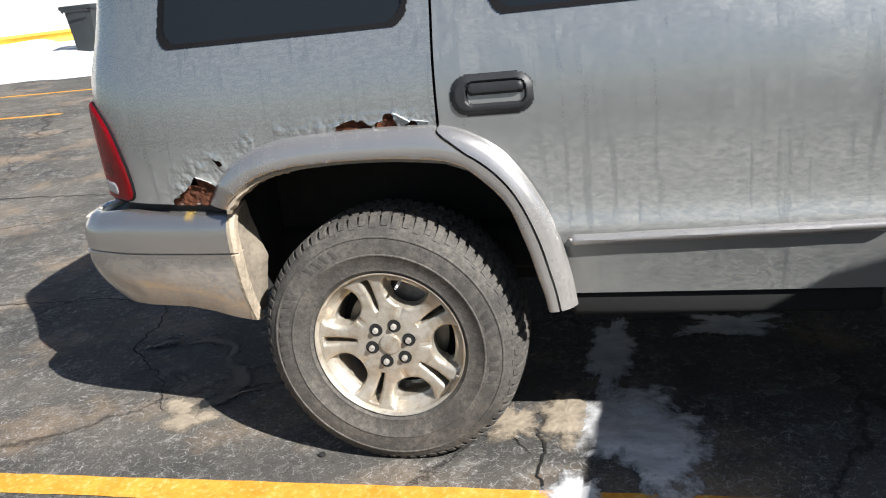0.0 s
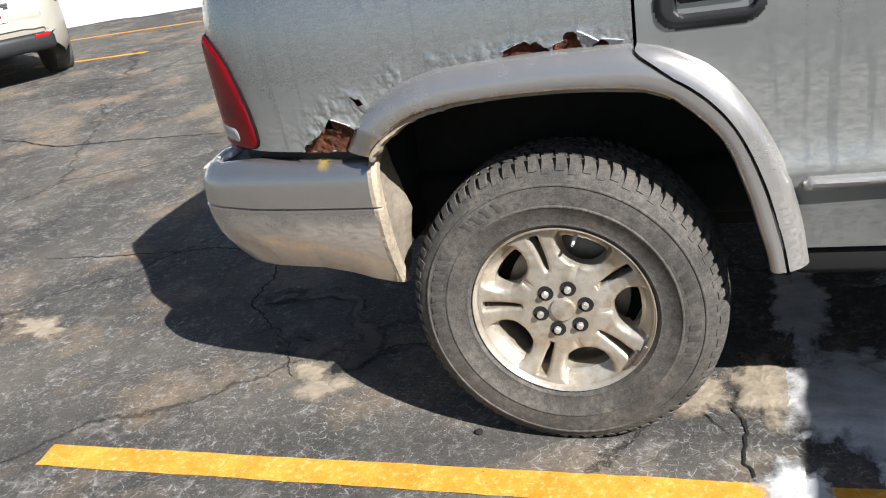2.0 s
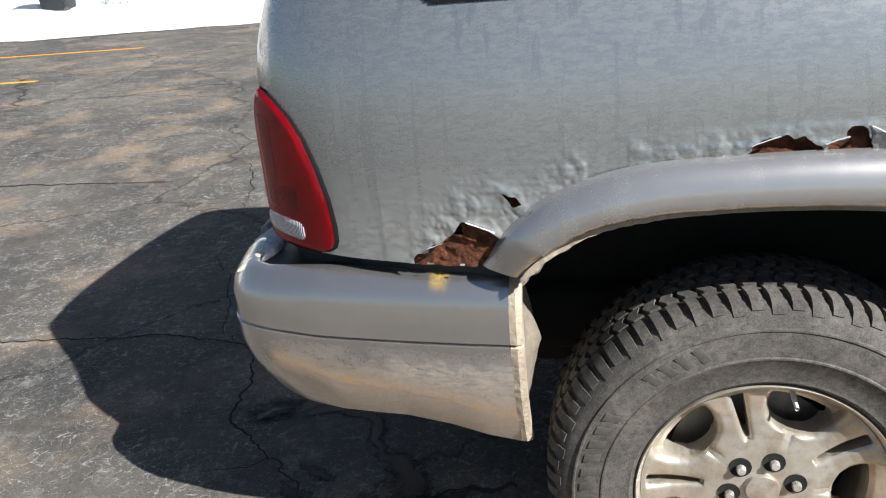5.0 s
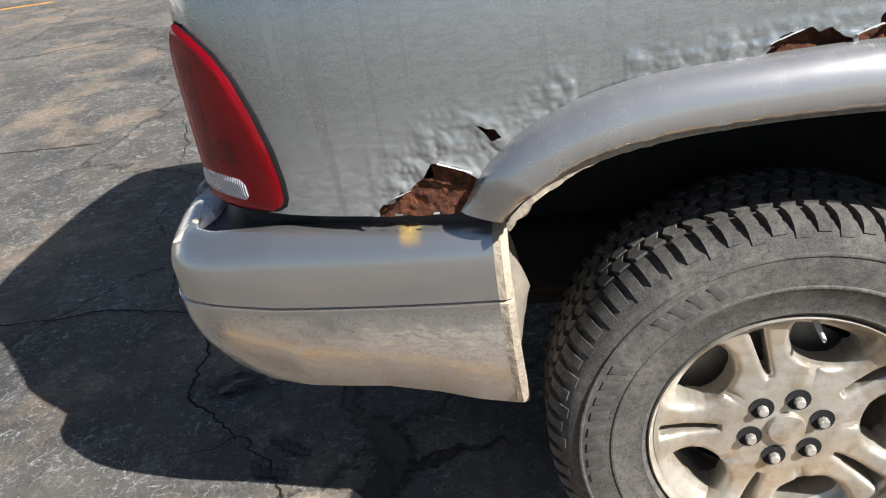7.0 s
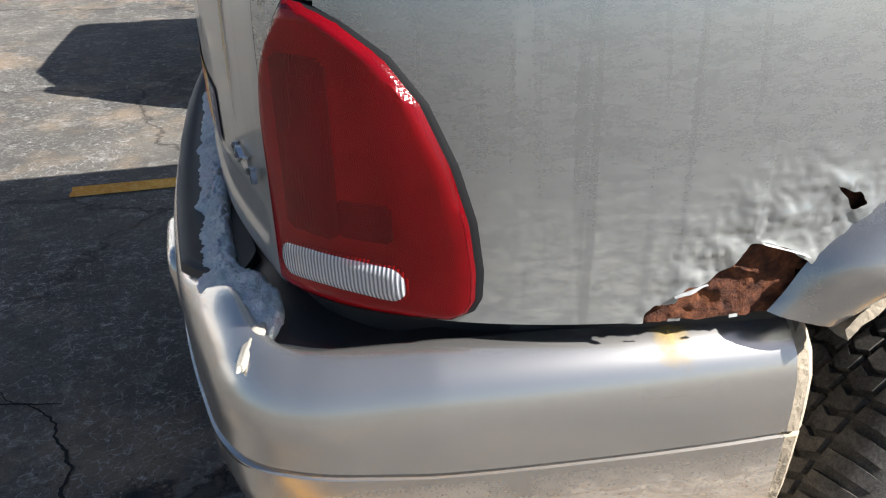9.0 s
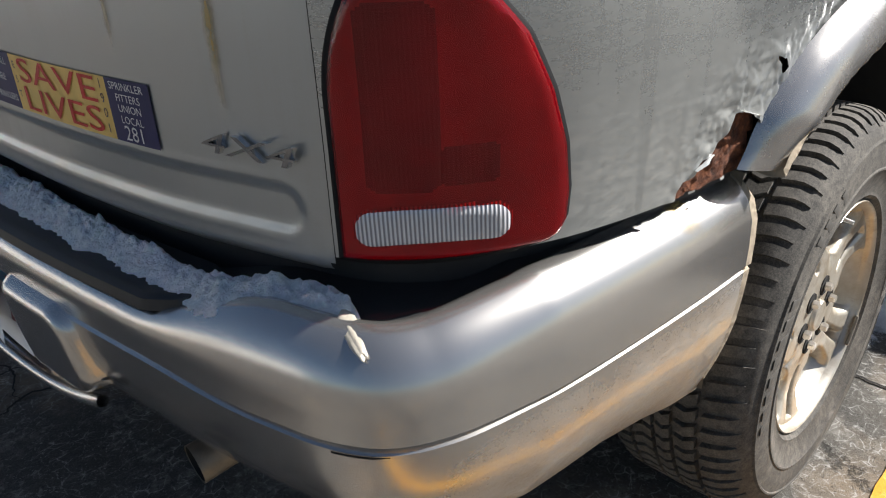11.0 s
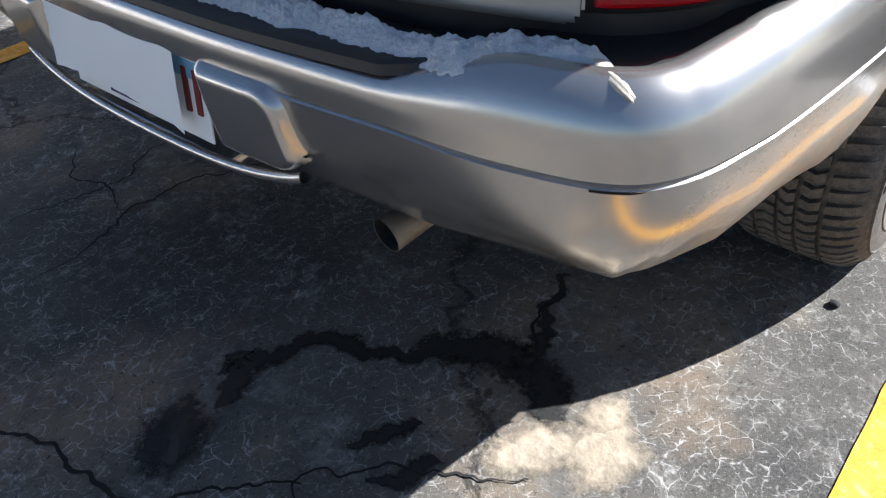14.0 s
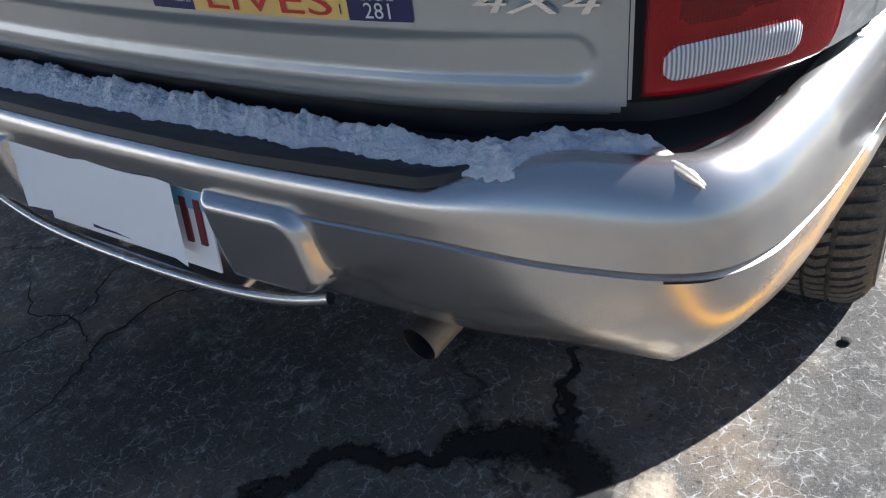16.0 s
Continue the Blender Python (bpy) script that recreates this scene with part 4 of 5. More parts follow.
for y_, w_, z0_, z1_ in ((0.318, 0.007, 0.93, 1.2), (0.47, 0.005, 0.97, 1.2)):
    part("rust_streak", covered(skin_sheet(lines((s_of_y(y_ - 2 * w_), s_of_y(y_ + 2 * w_), 0.003)), lines((z0_, z1_, 0.03)), None, lambda a, b: 0.0015), lambda p: (1 - abs(p.y - y_) / (2 * w_)) * min(1.0, (p.z - z0_) / 0.08)), M_STAIN, tailgate, "faint rust run")

# tail lamp

def lamp_sheet(z0, z1, out, fwd=0.0, inner=0.0, rows=44, cols=30, rim=True, ring=0.0):
    P, K = np.zeros((rows, cols, 3)), np.ones((rows - 1, cols - 1), bool)
    for j, z_ in enumerate(np.linspace(z0, z1, rows)):
        zq = min(max(z_, LAMP_EDGE[0][0]), LAMP_EDGE[0][-1])
        sf, sb = s_of_x(float(np.interp(zq, *LAMP_EDGE))) - fwd, s_in + inner - 0.06 * max(0.0, (zq - 0.98) / 0.145) ** 2.2
        for i, t_ in enumerate(np.linspace(0, 1, cols)):
            edge = min(1.0, min(t_, 1 - t_) * (sb - sf) / 0.012, (z_ - z0) / 0.010 + 0.02, (z1 - z_) / 0.010 + 0.02) if rim else 1.0
            P[j, i] = skin(sf + (sb - sf) * t_, z_, -0.004 + (out + 0.004) * math.sqrt(max(0, edge)))
            if ring and i < cols - 1 and j < rows - 1:
                K[j, i] = min(t_, 1 - t_ - 1 / cols) * (sb - sf) < ring or z_ - z0 < ring or z1 - z_ < ring + 0.008
    return grid_mesh("lens", P, K)


lamp = part("tail_lamp", lamp_sheet(0.817, 1.133, 0.007, 0.004, 0.006, 70, 60, True, 0.013), M_SEAL, suv, "black seal round the lamp")
part("reflector", lamp_sheet(0.829, 1.113, 0.0098, -0.010, -0.010, rim=False), M_REFLECTOR, lamp, "dull silver reflector housing")
part("red_lens", lamp_sheet(0.822, 1.125, 0.014, 0.0), M_LENS, lamp, "red ribbed tail-lamp lens")


def lens_patch(y0, y1, z0, z1, r, out, dome, bend=0.0):
    sa, sb = s_of_y(y0), s_of_y(y1)
    S_, Z_ = lines((sa, sb, 0.004)), lines((z0 - 0.012, z1 + 0.012, 0.003))
    def shape(a, b):
        bb = b + bend * ((a - sa) / (sb - sa) - 0.5) ** 2
        return capsule(a, bb, sa, sb, z0, z1, r)
    return skin_sheet(S_, Z_, lambda a, b: shape(a, b) < 0.0, lambda a, b: out + dome * math.sqrt(min(1, max(0.0, -shape(a, b) / 0.01))))


part("clear_lens", lens_patch(0.073, 0.178, 0.846, 0.887, 0.019, 0.012, 0.0045, 0.02), M_CLEAR, lamp, "ribbed clear reversing-light lens")
part("inner_shade", lens_patch(0.112, 0.165, 0.90, 1.075, 0.015, 0.0102, 0.0012), M_LENS_DARK, lamp, "deep red inner reflector")
part("inner_shade", lens_patch(0.080, 0.113, 0.905, 0.945, 0.008, 0.0102, 0.0012), M_LENS_DARK, lamp, "deep red inner reflector")

# ---------------- rear bumper ----------------
BPLAN = spline([(-0.437, -0.017), (-0.52, -0.012), (-0.63, -0.002), (-0.75, 0.012), (-0.85, 0.028), (-0.930, 0.047), (-0.985, 0.081), (-1.017, 0.135),
                (-1.036, 0.21), (-1.052, 0.30), (-1.065, 0.42), (-1.077, 0.56), (-1.086, 0.72), (-1.09, C)], 170)
_t = np.gradient(BPLAN, axis=0)
BN = np.stack([_t[:, 1], -_t[:, 0]], 1)
BN /= np.linalg.norm(BN, axis=1)[:, None]
B_SIDE = [(0.058, 0.788), (0.053, 0.797), (0.046, 0.799), (0.032, 0.793), (0.017, 0.782), (0.004, 0.767), (-0.004, 0.741), (-0.005, 0.705), (-0.004, 0.675), (0.005, 0.6735), (0.005, 0.671), (-0.003, 0.667), (0.0, 0.63)]
B_CORNER = [(0.070, 0.775), (0.063, 0.784), (0.053, 0.787), (0.038, 0.782), (0.022, 0.769), (0.008, 0.750), (0.001, 0.728), (0.002, 0.705), (0.001, 0.679), (0.008, 0.6775), (0.008, 0.6755), (-0.001, 0.671), (0.002, 0.63)]
B_REAR = [(0.10, 0.748), (0.06, 0.748), (0.03, 0.747), (0.014, 0.745), (0.006, 0.740), (0.0, 0.732), (-0.003, 0.721), (-0.002, 0.708), (-0.001, 0.688), (0.0035, 0.6870), (0.0035, 0.6852), (-0.003, 0.6810), (0.001, 0.645)]
B_LOW = [0.25, 0.45, 0.65, 0.82, 0.94, 1.0]


def bumper_point(k, row):
    p, nrm = BPLAN[k], BN[k]
    x, y = p
    wc = min(1.0, max(0.0, (-0.80 - x) / 0.14))
    wr = min(1.0, max(0.0, (y - 0.22) / 0.20))
    wr = wr * wr * (3 - 2 * wr)
    zb = float(np.interp(-x, [0.437, 0.50, 0.57, 0.66, 0.80, 0.92, 1.0, 1.03, 1.06, 1.09], [0.442, 0.452, 0.470, 0.483, 0.484, 0.473, 0.470, 0.479, 0.490, 0.503]))
    ib = 0.05 + 0.038 * wc * (1 - wr) + 0.018 * wr
    prof = []
    for a, b, c in zip(B_SIDE, B_CORNER, B_REAR):
        q = np.array(a) * (1 - wc) + np.array(b) * wc
        prof.append(q * (1 - wr) + np.array(c) * wr)
    i0, z0 = prof[-1]
    for t_ in B_LOW:
        prof.append(np.array((i0 + (ib - i0) * t_ ** 1.6, z0 + (zb - z0) * t_)))
    prof.append(np.array((ib + 0.012, zb - 0.002)))
    prof.append(np.array((ib + 0.05, zb + 0.012)))
    off, z = prof[row]
    if y > 0.727 and 10 <= row <= 17:
        off += 0.045
    return np.array([x + nrm[0] * off, y + nrm[1] * off, z])


NB = len(B_SIDE) + len(B_LOW) + 2
ks = []
for k in range(len(BPLAN)):
    ks.append(k)
P = np.array([[bumper_point(k, r) for r in range(NB)] for k in ks])
bumper = part("rear_bumper", grid_mesh("rear_bumper", P), M_SILVER, suv, "silver rear bumper with muddy lower sides", 50)
M2 = P.copy()
M2[:, :, 1] = 2 * C - M2[:, :, 1]
part("bumper_half", flip(grid_mesh("bumper_half", M2)), M_SILVER, bumper, sharp=50)

def bumper_decal(k0, k1, r0, r1, out):
    rows = []
    for k in range(k0, k1 + 1):
        row = []
        for r in range(r0, r1 + 1):
            p = bumper_point(k, r)
            row.append((p[0] - BN[k][0] * out, p[1] - BN[k][1] * out, p[2] + (0.0006 if r < 5 else 0)))
        rows.append(row)
    me = grid_mesh("decal", np.array(rows))
    mid, half = 0.5 * (BPLAN[k0][0] + BPLAN[k1][0]), 0.5 * abs(BPLAN[k0][0] - BPLAN[k1][0])
    return covered(me, lambda p: 0.8 * (1 - abs(p.x - mid) / half) * min(1.0, max(0.0, (p.z - 0.72) / 0.07)))


def k_of_x(x):
    return int(np.argmin(np.abs(BPLAN[:, 0] - x)))


part("rust_stain", bumper_decal(k_of_x(-0.525), k_of_x(-0.60), 2, 6, 0.0012), M_STAIN, bumper, "yellow-brown rust run")
ka = int(np.argmin(np.abs(BPLAN[:, 1] - 0.082)))
part("scratch", grid_mesh("scratch", np.array([[bumper_point(k, 11) + np.array((-BN[k][0] * 0.0015, -BN[k][1] * 0.0015, dz * min(1, (k - ka + 1) / 3))) for dz in (0.0, -0.003)] for k in range(ka, ka + 8)])), M_DARK, bumper, "short black scrape")

# end lip and splash shield by the wheel
rows = []
for r in range(1, NB - 1):
    p = bumper_point(0, r)
    w = 0.004 * lump(0, r, 5, 3)
    rows.append([(p[0], p[1], p[2]), (p[0] + 0.012 + w, p[1] - 0.002, p[2]), (p[0] + 0.022 + w, p[1] + 0.006, p[2] - 0.002), (p[0] + 0.022, p[1] + 0.03, p[2])])
part("end_lip", grid_mesh("end_lip", np.array(rows)), M_MUD, bumper, "bumper end crusted with pale mud")
rows = []
for t_ in np.linspace(0, 1, 24):
    z_ = 0.80 + (0.45 - 0.80) * t_
    reach = 0.036 * (1 - abs(t_ - 0.52) / 0.52) ** 1.2
    rows.append([(-0.43 + reach * q + 0.003 * lump(t_, q, 1, 9), 0.0 + 0.11 * q + 0.02 * t_, z_) for q in np.linspace(0, 1, 8)])
part("splash_shield", grid_mesh("splash_shield", np.array(rows)), M_MUD_SHADED, bumper, "splash shield caked in mud, its shade put into the colour")

# black top filler between bumper and body, and the step pad
fill = []
for k in range(0, len(BPLAN)):
    a = bumper_point(k, 1)
    y = BPLAN[k][1]
    s_ = s_of_x(BPLAN[k][0]) if BPLAN[k][0] > -0.80 else s_of_y(max(0.068, min(C, 0.068 + (y - 0.02) * (C - 0.068) / (C - 0.02))))
    b = skin(s_, 0.83, -0.03)
    fill.append([(a[0], a[1], a[2] - 0.012), ((a[0] + b[0]) / 2, (a[1] + b[1]) / 2, a[2] - 0.008), (b[0], b[1], a[2] - 0.004), (b[0], b[1], 0.84)])
fill = np.array(fill)
part("bumper_filler", grid_mesh("bumper_filler", fill), M_BLACK, bumper, "black plastic bumper top")
M2 = fill.copy()
M2[:, :, 1] = 2 * C - M2[:, :, 1]
part("bumper_filler", flip(grid_mesh("bumper_filler", M2)), M_BLACK, bumper, "black plastic bumper top")

rows = []
ys = np.r_[np.linspace(0.335, 0.40, 10), np.linspace(0.42, 2 * C - 0.42, 40), np.linspace(2 * C - 0.40, 2 * C - 0.335, 10)]
bx = np.interp(np.minimum(ys, 2 * C - ys), BPLAN[80:, 1], BPLAN[80:, 0])
for y, x in zip(ys, bx):
    e = min(y - 0.335, 2 * C - 0.335 - y)
    wide = 0.098 * math.sqrt(max(0.0, min(1.0, e / 0.06)))
    mid = x + 0.005 + 0.098 * 0.5 + (0.098 - wide) * 0.12
    zt = 0.762 - 0.006 * min(1, e / 0.3)
    row = []
    for t_, h in ((-0.5, -0.012), (-0.47, 0.001), (-0.4, 0.004), (-0.3, 0.004), (-0.26, 0.001), (-0.1, 0.001), (0.1, 0.001), (0.3, 0.002), (0.5, 0.004), (0.55, -0.01)):
        row.append((mid + wide * t_, y, zt + h))
    rows.append(row)
part("step_pad", grid_mesh("step_pad", np.array(rows)), M_BLACK, bumper, "black ribbed step pad")

# guards either side of the plate, lower lip
def guard(sign):
    P, K = [], np.ones((33, 29), bool)
    for i, a in enumerate(np.linspace(0, 1, 34)):
        row = []
        for j, b in enumerate(np.linspace(0, 1, 30)):
            y, z = 0.553 + 0.176 * a, 0.540 + 0.160 * b
            d = -capsule(y, z, 0.555, 0.90, 0.545, 0.698, 0.045)
            d = min(d, 0.7285 - y)
            t_ = min(1.0, max(0.0, d / 0.02))
            h = -0.02 + 0.042 * math.sqrt(1 - (1 - t_) ** 2)
            x = np.interp(y, BPLAN[80:, 1], BPLAN[80:, 0]) + 0.016 * (max(0.0, 0.698 - z) / 0.15) ** 1.6
            row.append((x - h, C + sign * (y - C), z))
            if i < 33 and j < 29:
                K[i, j] = d > -0.003
        P.append(row)
    return grid_mesh("guard", np.array(P), K)


part("bumper_guard", guard(1), M_SILVER, bumper, "silver guard beside the plate", 50)
part("bumper_guard", flip(guard(-1)), M_SILVER, bumper, "silver guard beside the plate", 50)
lipy = np.linspace(0.56, 2 * C - 0.56, 40)
part("lower_lip", tube([(-1.092 + 0.02 * ((y - C) / 0.39) ** 2, y, 0.515 + 0.035 * ((y - C) / 0.39) ** 4) for y in lipy], 0.009, 10), M_SILVER, bumper, "bright lower edge of the plate recess")
part("recess_floor", box((-1.085, 0.73, 0.505), (-0.98, 2 * C - 0.73, 0.522), 0.004), M_SILVER, bumper, "silver shelf under the plate")

# number plate, its writing as bars, with a sheet of paper tucked over it
tilt = pose(-1.074, C, 0.622, 0, 8, 0)
plate = part("number_plate", box((-0.002, -0.2, -0.078), (0.002, 0.2 - 0.006, 0.078), 0.0015, tilt @ pose(0, 0.0, 0)), M_WHITE, bumper, "white plate with a blue sky band")
for z0, z1, y0, y1, mt in ((0.02, 0.076, -0.198, -0.05, M_PLATEBLUE), (-0.035, 0.036, -0.186, -0.174, M_PLATERED), (-0.035, 0.036, -0.158, -0.146, M_PLATERED), (0.05, 0.072, -0.19, -0.15, M_WHITE), (-0.066, -0.056, -0.08, 0.08, M_NAVY)):
    part("plate_bar", box((-0.004 - (0.0015 if mt is not M_PLATEBLUE else 0), y0, z0), (-0.0025, y1, z1), 0, tilt), mt, plate)
rows = []
for a in np.linspace(0, 1, 26):
    y = 0.79 + 0.385 * a
    top = 0.695 - 0.004 * math.sin(6 * a)
    bot = 0.572 + 0.03 * a * (1 - a) - 0.012 * max(0, 1 - a / 0.08) + 0.005 * lump(a, 1, 2, 9)
    rows.append([(-1.088 - 0.016 * t_ - 0.004 * math.sin(5 * a + t_), y + 0.004 * lump(t_, a, 1, 8) * (a in (0.0, 1.0)), top + (bot - top) * t_) for t_ in np.linspace(0, 1, 8)])
paper = part("paper_sheet", grid_mesh("paper_sheet", np.array(rows)), M_WHITE)
tagged(paper, "torn white paper sheet tucked over the plate", "paper")

# tow-bar free exhaust tail pipe
pipe = part("tail_pipe", tube([(-1.005, 0.482, 0.437), (-0.95, 0.474, 0.443), (-0.8, 0.46, 0.455), (-0.5, 0.45, 0.46)], [0.030, 0.029, 0.028, 0.028], 24), M_STEEL, suv, "stained steel tail pipe")
part("pipe_bore", tube([(-1.004, 0.482, 0.437), (-0.93, 0.472, 0.445), (-0.8, 0.46, 0.455)], [0.027, 0.026, 0.0], 20), M_DARK, pipe)

# snow left along the pad
rows = []
SNOW_Y = [0.15, 0.16, 0.18, 0.20, 0.235, 0.285, 0.32, 0.36, 0.5, 0.77, 1.2, 1.55, 1.62]
SNOW_BACK = [-0.950, -0.942, -0.936, -0.934, -0.932, -0.950, -0.972, -0.985, -0.990, -0.995, -0.99, -0.98, -0.985]
SNOW_FRONT = [-0.956, -0.964, -0.974, -0.986, -1.008, -1.030, -1.034, -1.030, -1.035, -1.046, -1.048, -1.03, -0.99]
SNOW_HIGH = [0.003, 0.007, 0.013, 0.017, 0.021, 0.026, 0.026, 0.025, 0.026, 0.028, 0.028, 0.022, 0.002]
SNOW_BASE = [0.778, 0.779, 0.779, 0.778, 0.772, 0.764, 0.760, 0.758, 0.756, 0.756, 0.756, 0.756, 0.756]
for y in np.linspace(0.15, 1.62, 640):
    back, front = np.interp(y, SNOW_Y, SNOW_BACK), np.interp(y, SNOW_Y, SNOW_FRONT)
    back += 0.005 * fbm(y, 1, 3, 22)
    front += (0.010 * fbm(y, 7, 3, 16) + 0.004 * lump(y, 2, 9, 120)) * min(1.0, (y - 0.15) / 0.1)
    high, base = np.interp(y, SNOW_Y, SNOW_HIGH), np.interp(y, SNOW_Y, SNOW_BASE)
    high *= 1 + 0.45 * fbm(y, 0, 3, 9)
    row = []
    for j in range(29):
        t_ = j / 28
        x = back + (front - back) * t_
        h = high * math.sin(math.pi * t_ ** 0.62) ** 0.6 * (1 - 0.45 * t_) if 0 < j < 28 else 0.0
        h *= 1 + 0.42 * fbm(x, y, 1, 38) + 0.22 * lump(x, y, 4, 170)
        drop = -0.012 * max(0.0, min(1.0, (0.28 - y) / 0.05)) * t_ ** 2
        row.append((x, y, base + drop + max(h, 0.0) - (0.008 if j in (0, 28) else 0.0)))
    rows.append(row)
snow = part("snow_strip", grid_mesh("snow_strip", np.array(rows)), M_SNOW, sharp=180)
tagged(snow, "melting strip of snow lying on the bumper", "snow", kind="stuff")
bm = bmesh.new()
bmesh.ops.create_icosphere(bm, subdivisions=4, radius=1.0)
for v in bm.verts:
    v.co *= 1 + 0.2 * lump(*v.co, 1.7) + 0.06 * lump(*v.co, 6)
    v.co.x *= 0.85 + 0.25 * v.co.y
bmesh.ops.transform(bm, matrix=pose(-0.971, 0.137, 0.7785, 14, 0, -25) @ Matrix.Diagonal((0.011, 0.034, 0.0055, 1)), verts=bm.verts)
tip = part("ice_lump", bm, M_MELT)
tagged(tip, "melting tan-grey lump of ice on the bumper", "ice")

# ---------------- sticker and badge on the tailgate ----------------
def on_gate(me, y_mid, z_mid, out, slope=0.0):
    """Lays a flat mesh (x across, y up) on the tailgate's skin, read from behind the car."""
    for v in me.vertices:
        y, z = y_mid - v.co.x, z_mid + v.co.y + slope * v.co.x
        p = skin(s_of_y(min(y, C - 0.001)), z, out + v.co.z)
        v.co = Vector((p[0], y, p[2]))
    return me


def decal(y0, y1, z0, z1, out):
    S_, Z_ = lines((s_of_y(y0), s_of_y(y1), 0.02)), lines((z0, z1, 0.02))
    return skin_sheet(S_, Z_, None, lambda a, b: out)


sticker = empty("bumper_sticker", label="yellow and navy vinyl sticker on the tailgate", category="sticker")
part("navy_panel", decal(0.424, 0.502, 0.905, 0.978, 0.0020), M_NAVY, sticker)
part("yellow_panel", decal(0.502, 0.728, 0.905, 0.978, 0.0020), M_YELLOWV, sticker)
part("navy_panel", decal(0.728, 0.80, 0.905, 0.978, 0.0020), M_NAVY, sticker)
for word, y, z, size, mt in (("SAVE", 0.614, 0.959, 0.044, M_REDV), ("LIVES", 0.614, 0.923, 0.044, M_REDV), ("SPRINKLER", 0.463, 0.970, 0.0125, M_TEXTW), ("FITTERS", 0.463, 0.957, 0.0125, M_TEXTW),
                             ("UNION", 0.463, 0.945, 0.0125, M_TEXTW), ("LOCAL", 0.463, 0.932, 0.0125, M_TEXTW), ("281", 0.463, 0.916, 0.025, M_TEXTW),
                             ("INSTALL", 0.764, 0.966, 0.0135, M_TEXTW), ("FIRE", 0.764, 0.944, 0.0135, M_TEXTW), ("SPRINKLERS", 0.764, 0.919, 0.0125, M_TEXTW),
                             ("E", 0.716, 0.965, 0.013, M_TEXTK), ("S", 0.716, 0.946, 0.013, M_TEXTK), ("T", 0.716, 0.927, 0.013, M_TEXTK),
                             ("1", 0.511, 0.969, 0.016, M_TEXTK), ("9", 0.511, 0.952, 0.016, M_TEXTK), ("0", 0.511, 0.935, 0.016, M_TEXTK), ("1", 0.511, 0.917, 0.016, M_TEXTK)):
    me = text_mesh(word, size)
    if word in ("SAVE", "LIVES"):
        k = 0.185 / max(v.co.x for v in me.vertices) / 2
        for v in me.vertices:
            v.co.x *= k
    part("lettering", on_gate(me, y, z, 0.0032), mt, sticker)
badge = part("badge", on_gate(text_mesh("4X4", 0.055, 0.003), 0.297, 0.938, 0.004), M_CHROME)
for v in badge.data.vertices:
    v.co.y = 0.291 + (v.co.y - 0.297) * 1.38 - 0.35 * (v.co.z - 0.938)
    v.co.z = 0.927 + (v.co.z - 0.938) * 0.62
tagged(badge, "bright metal letters fixed on the tailgate", "badge")

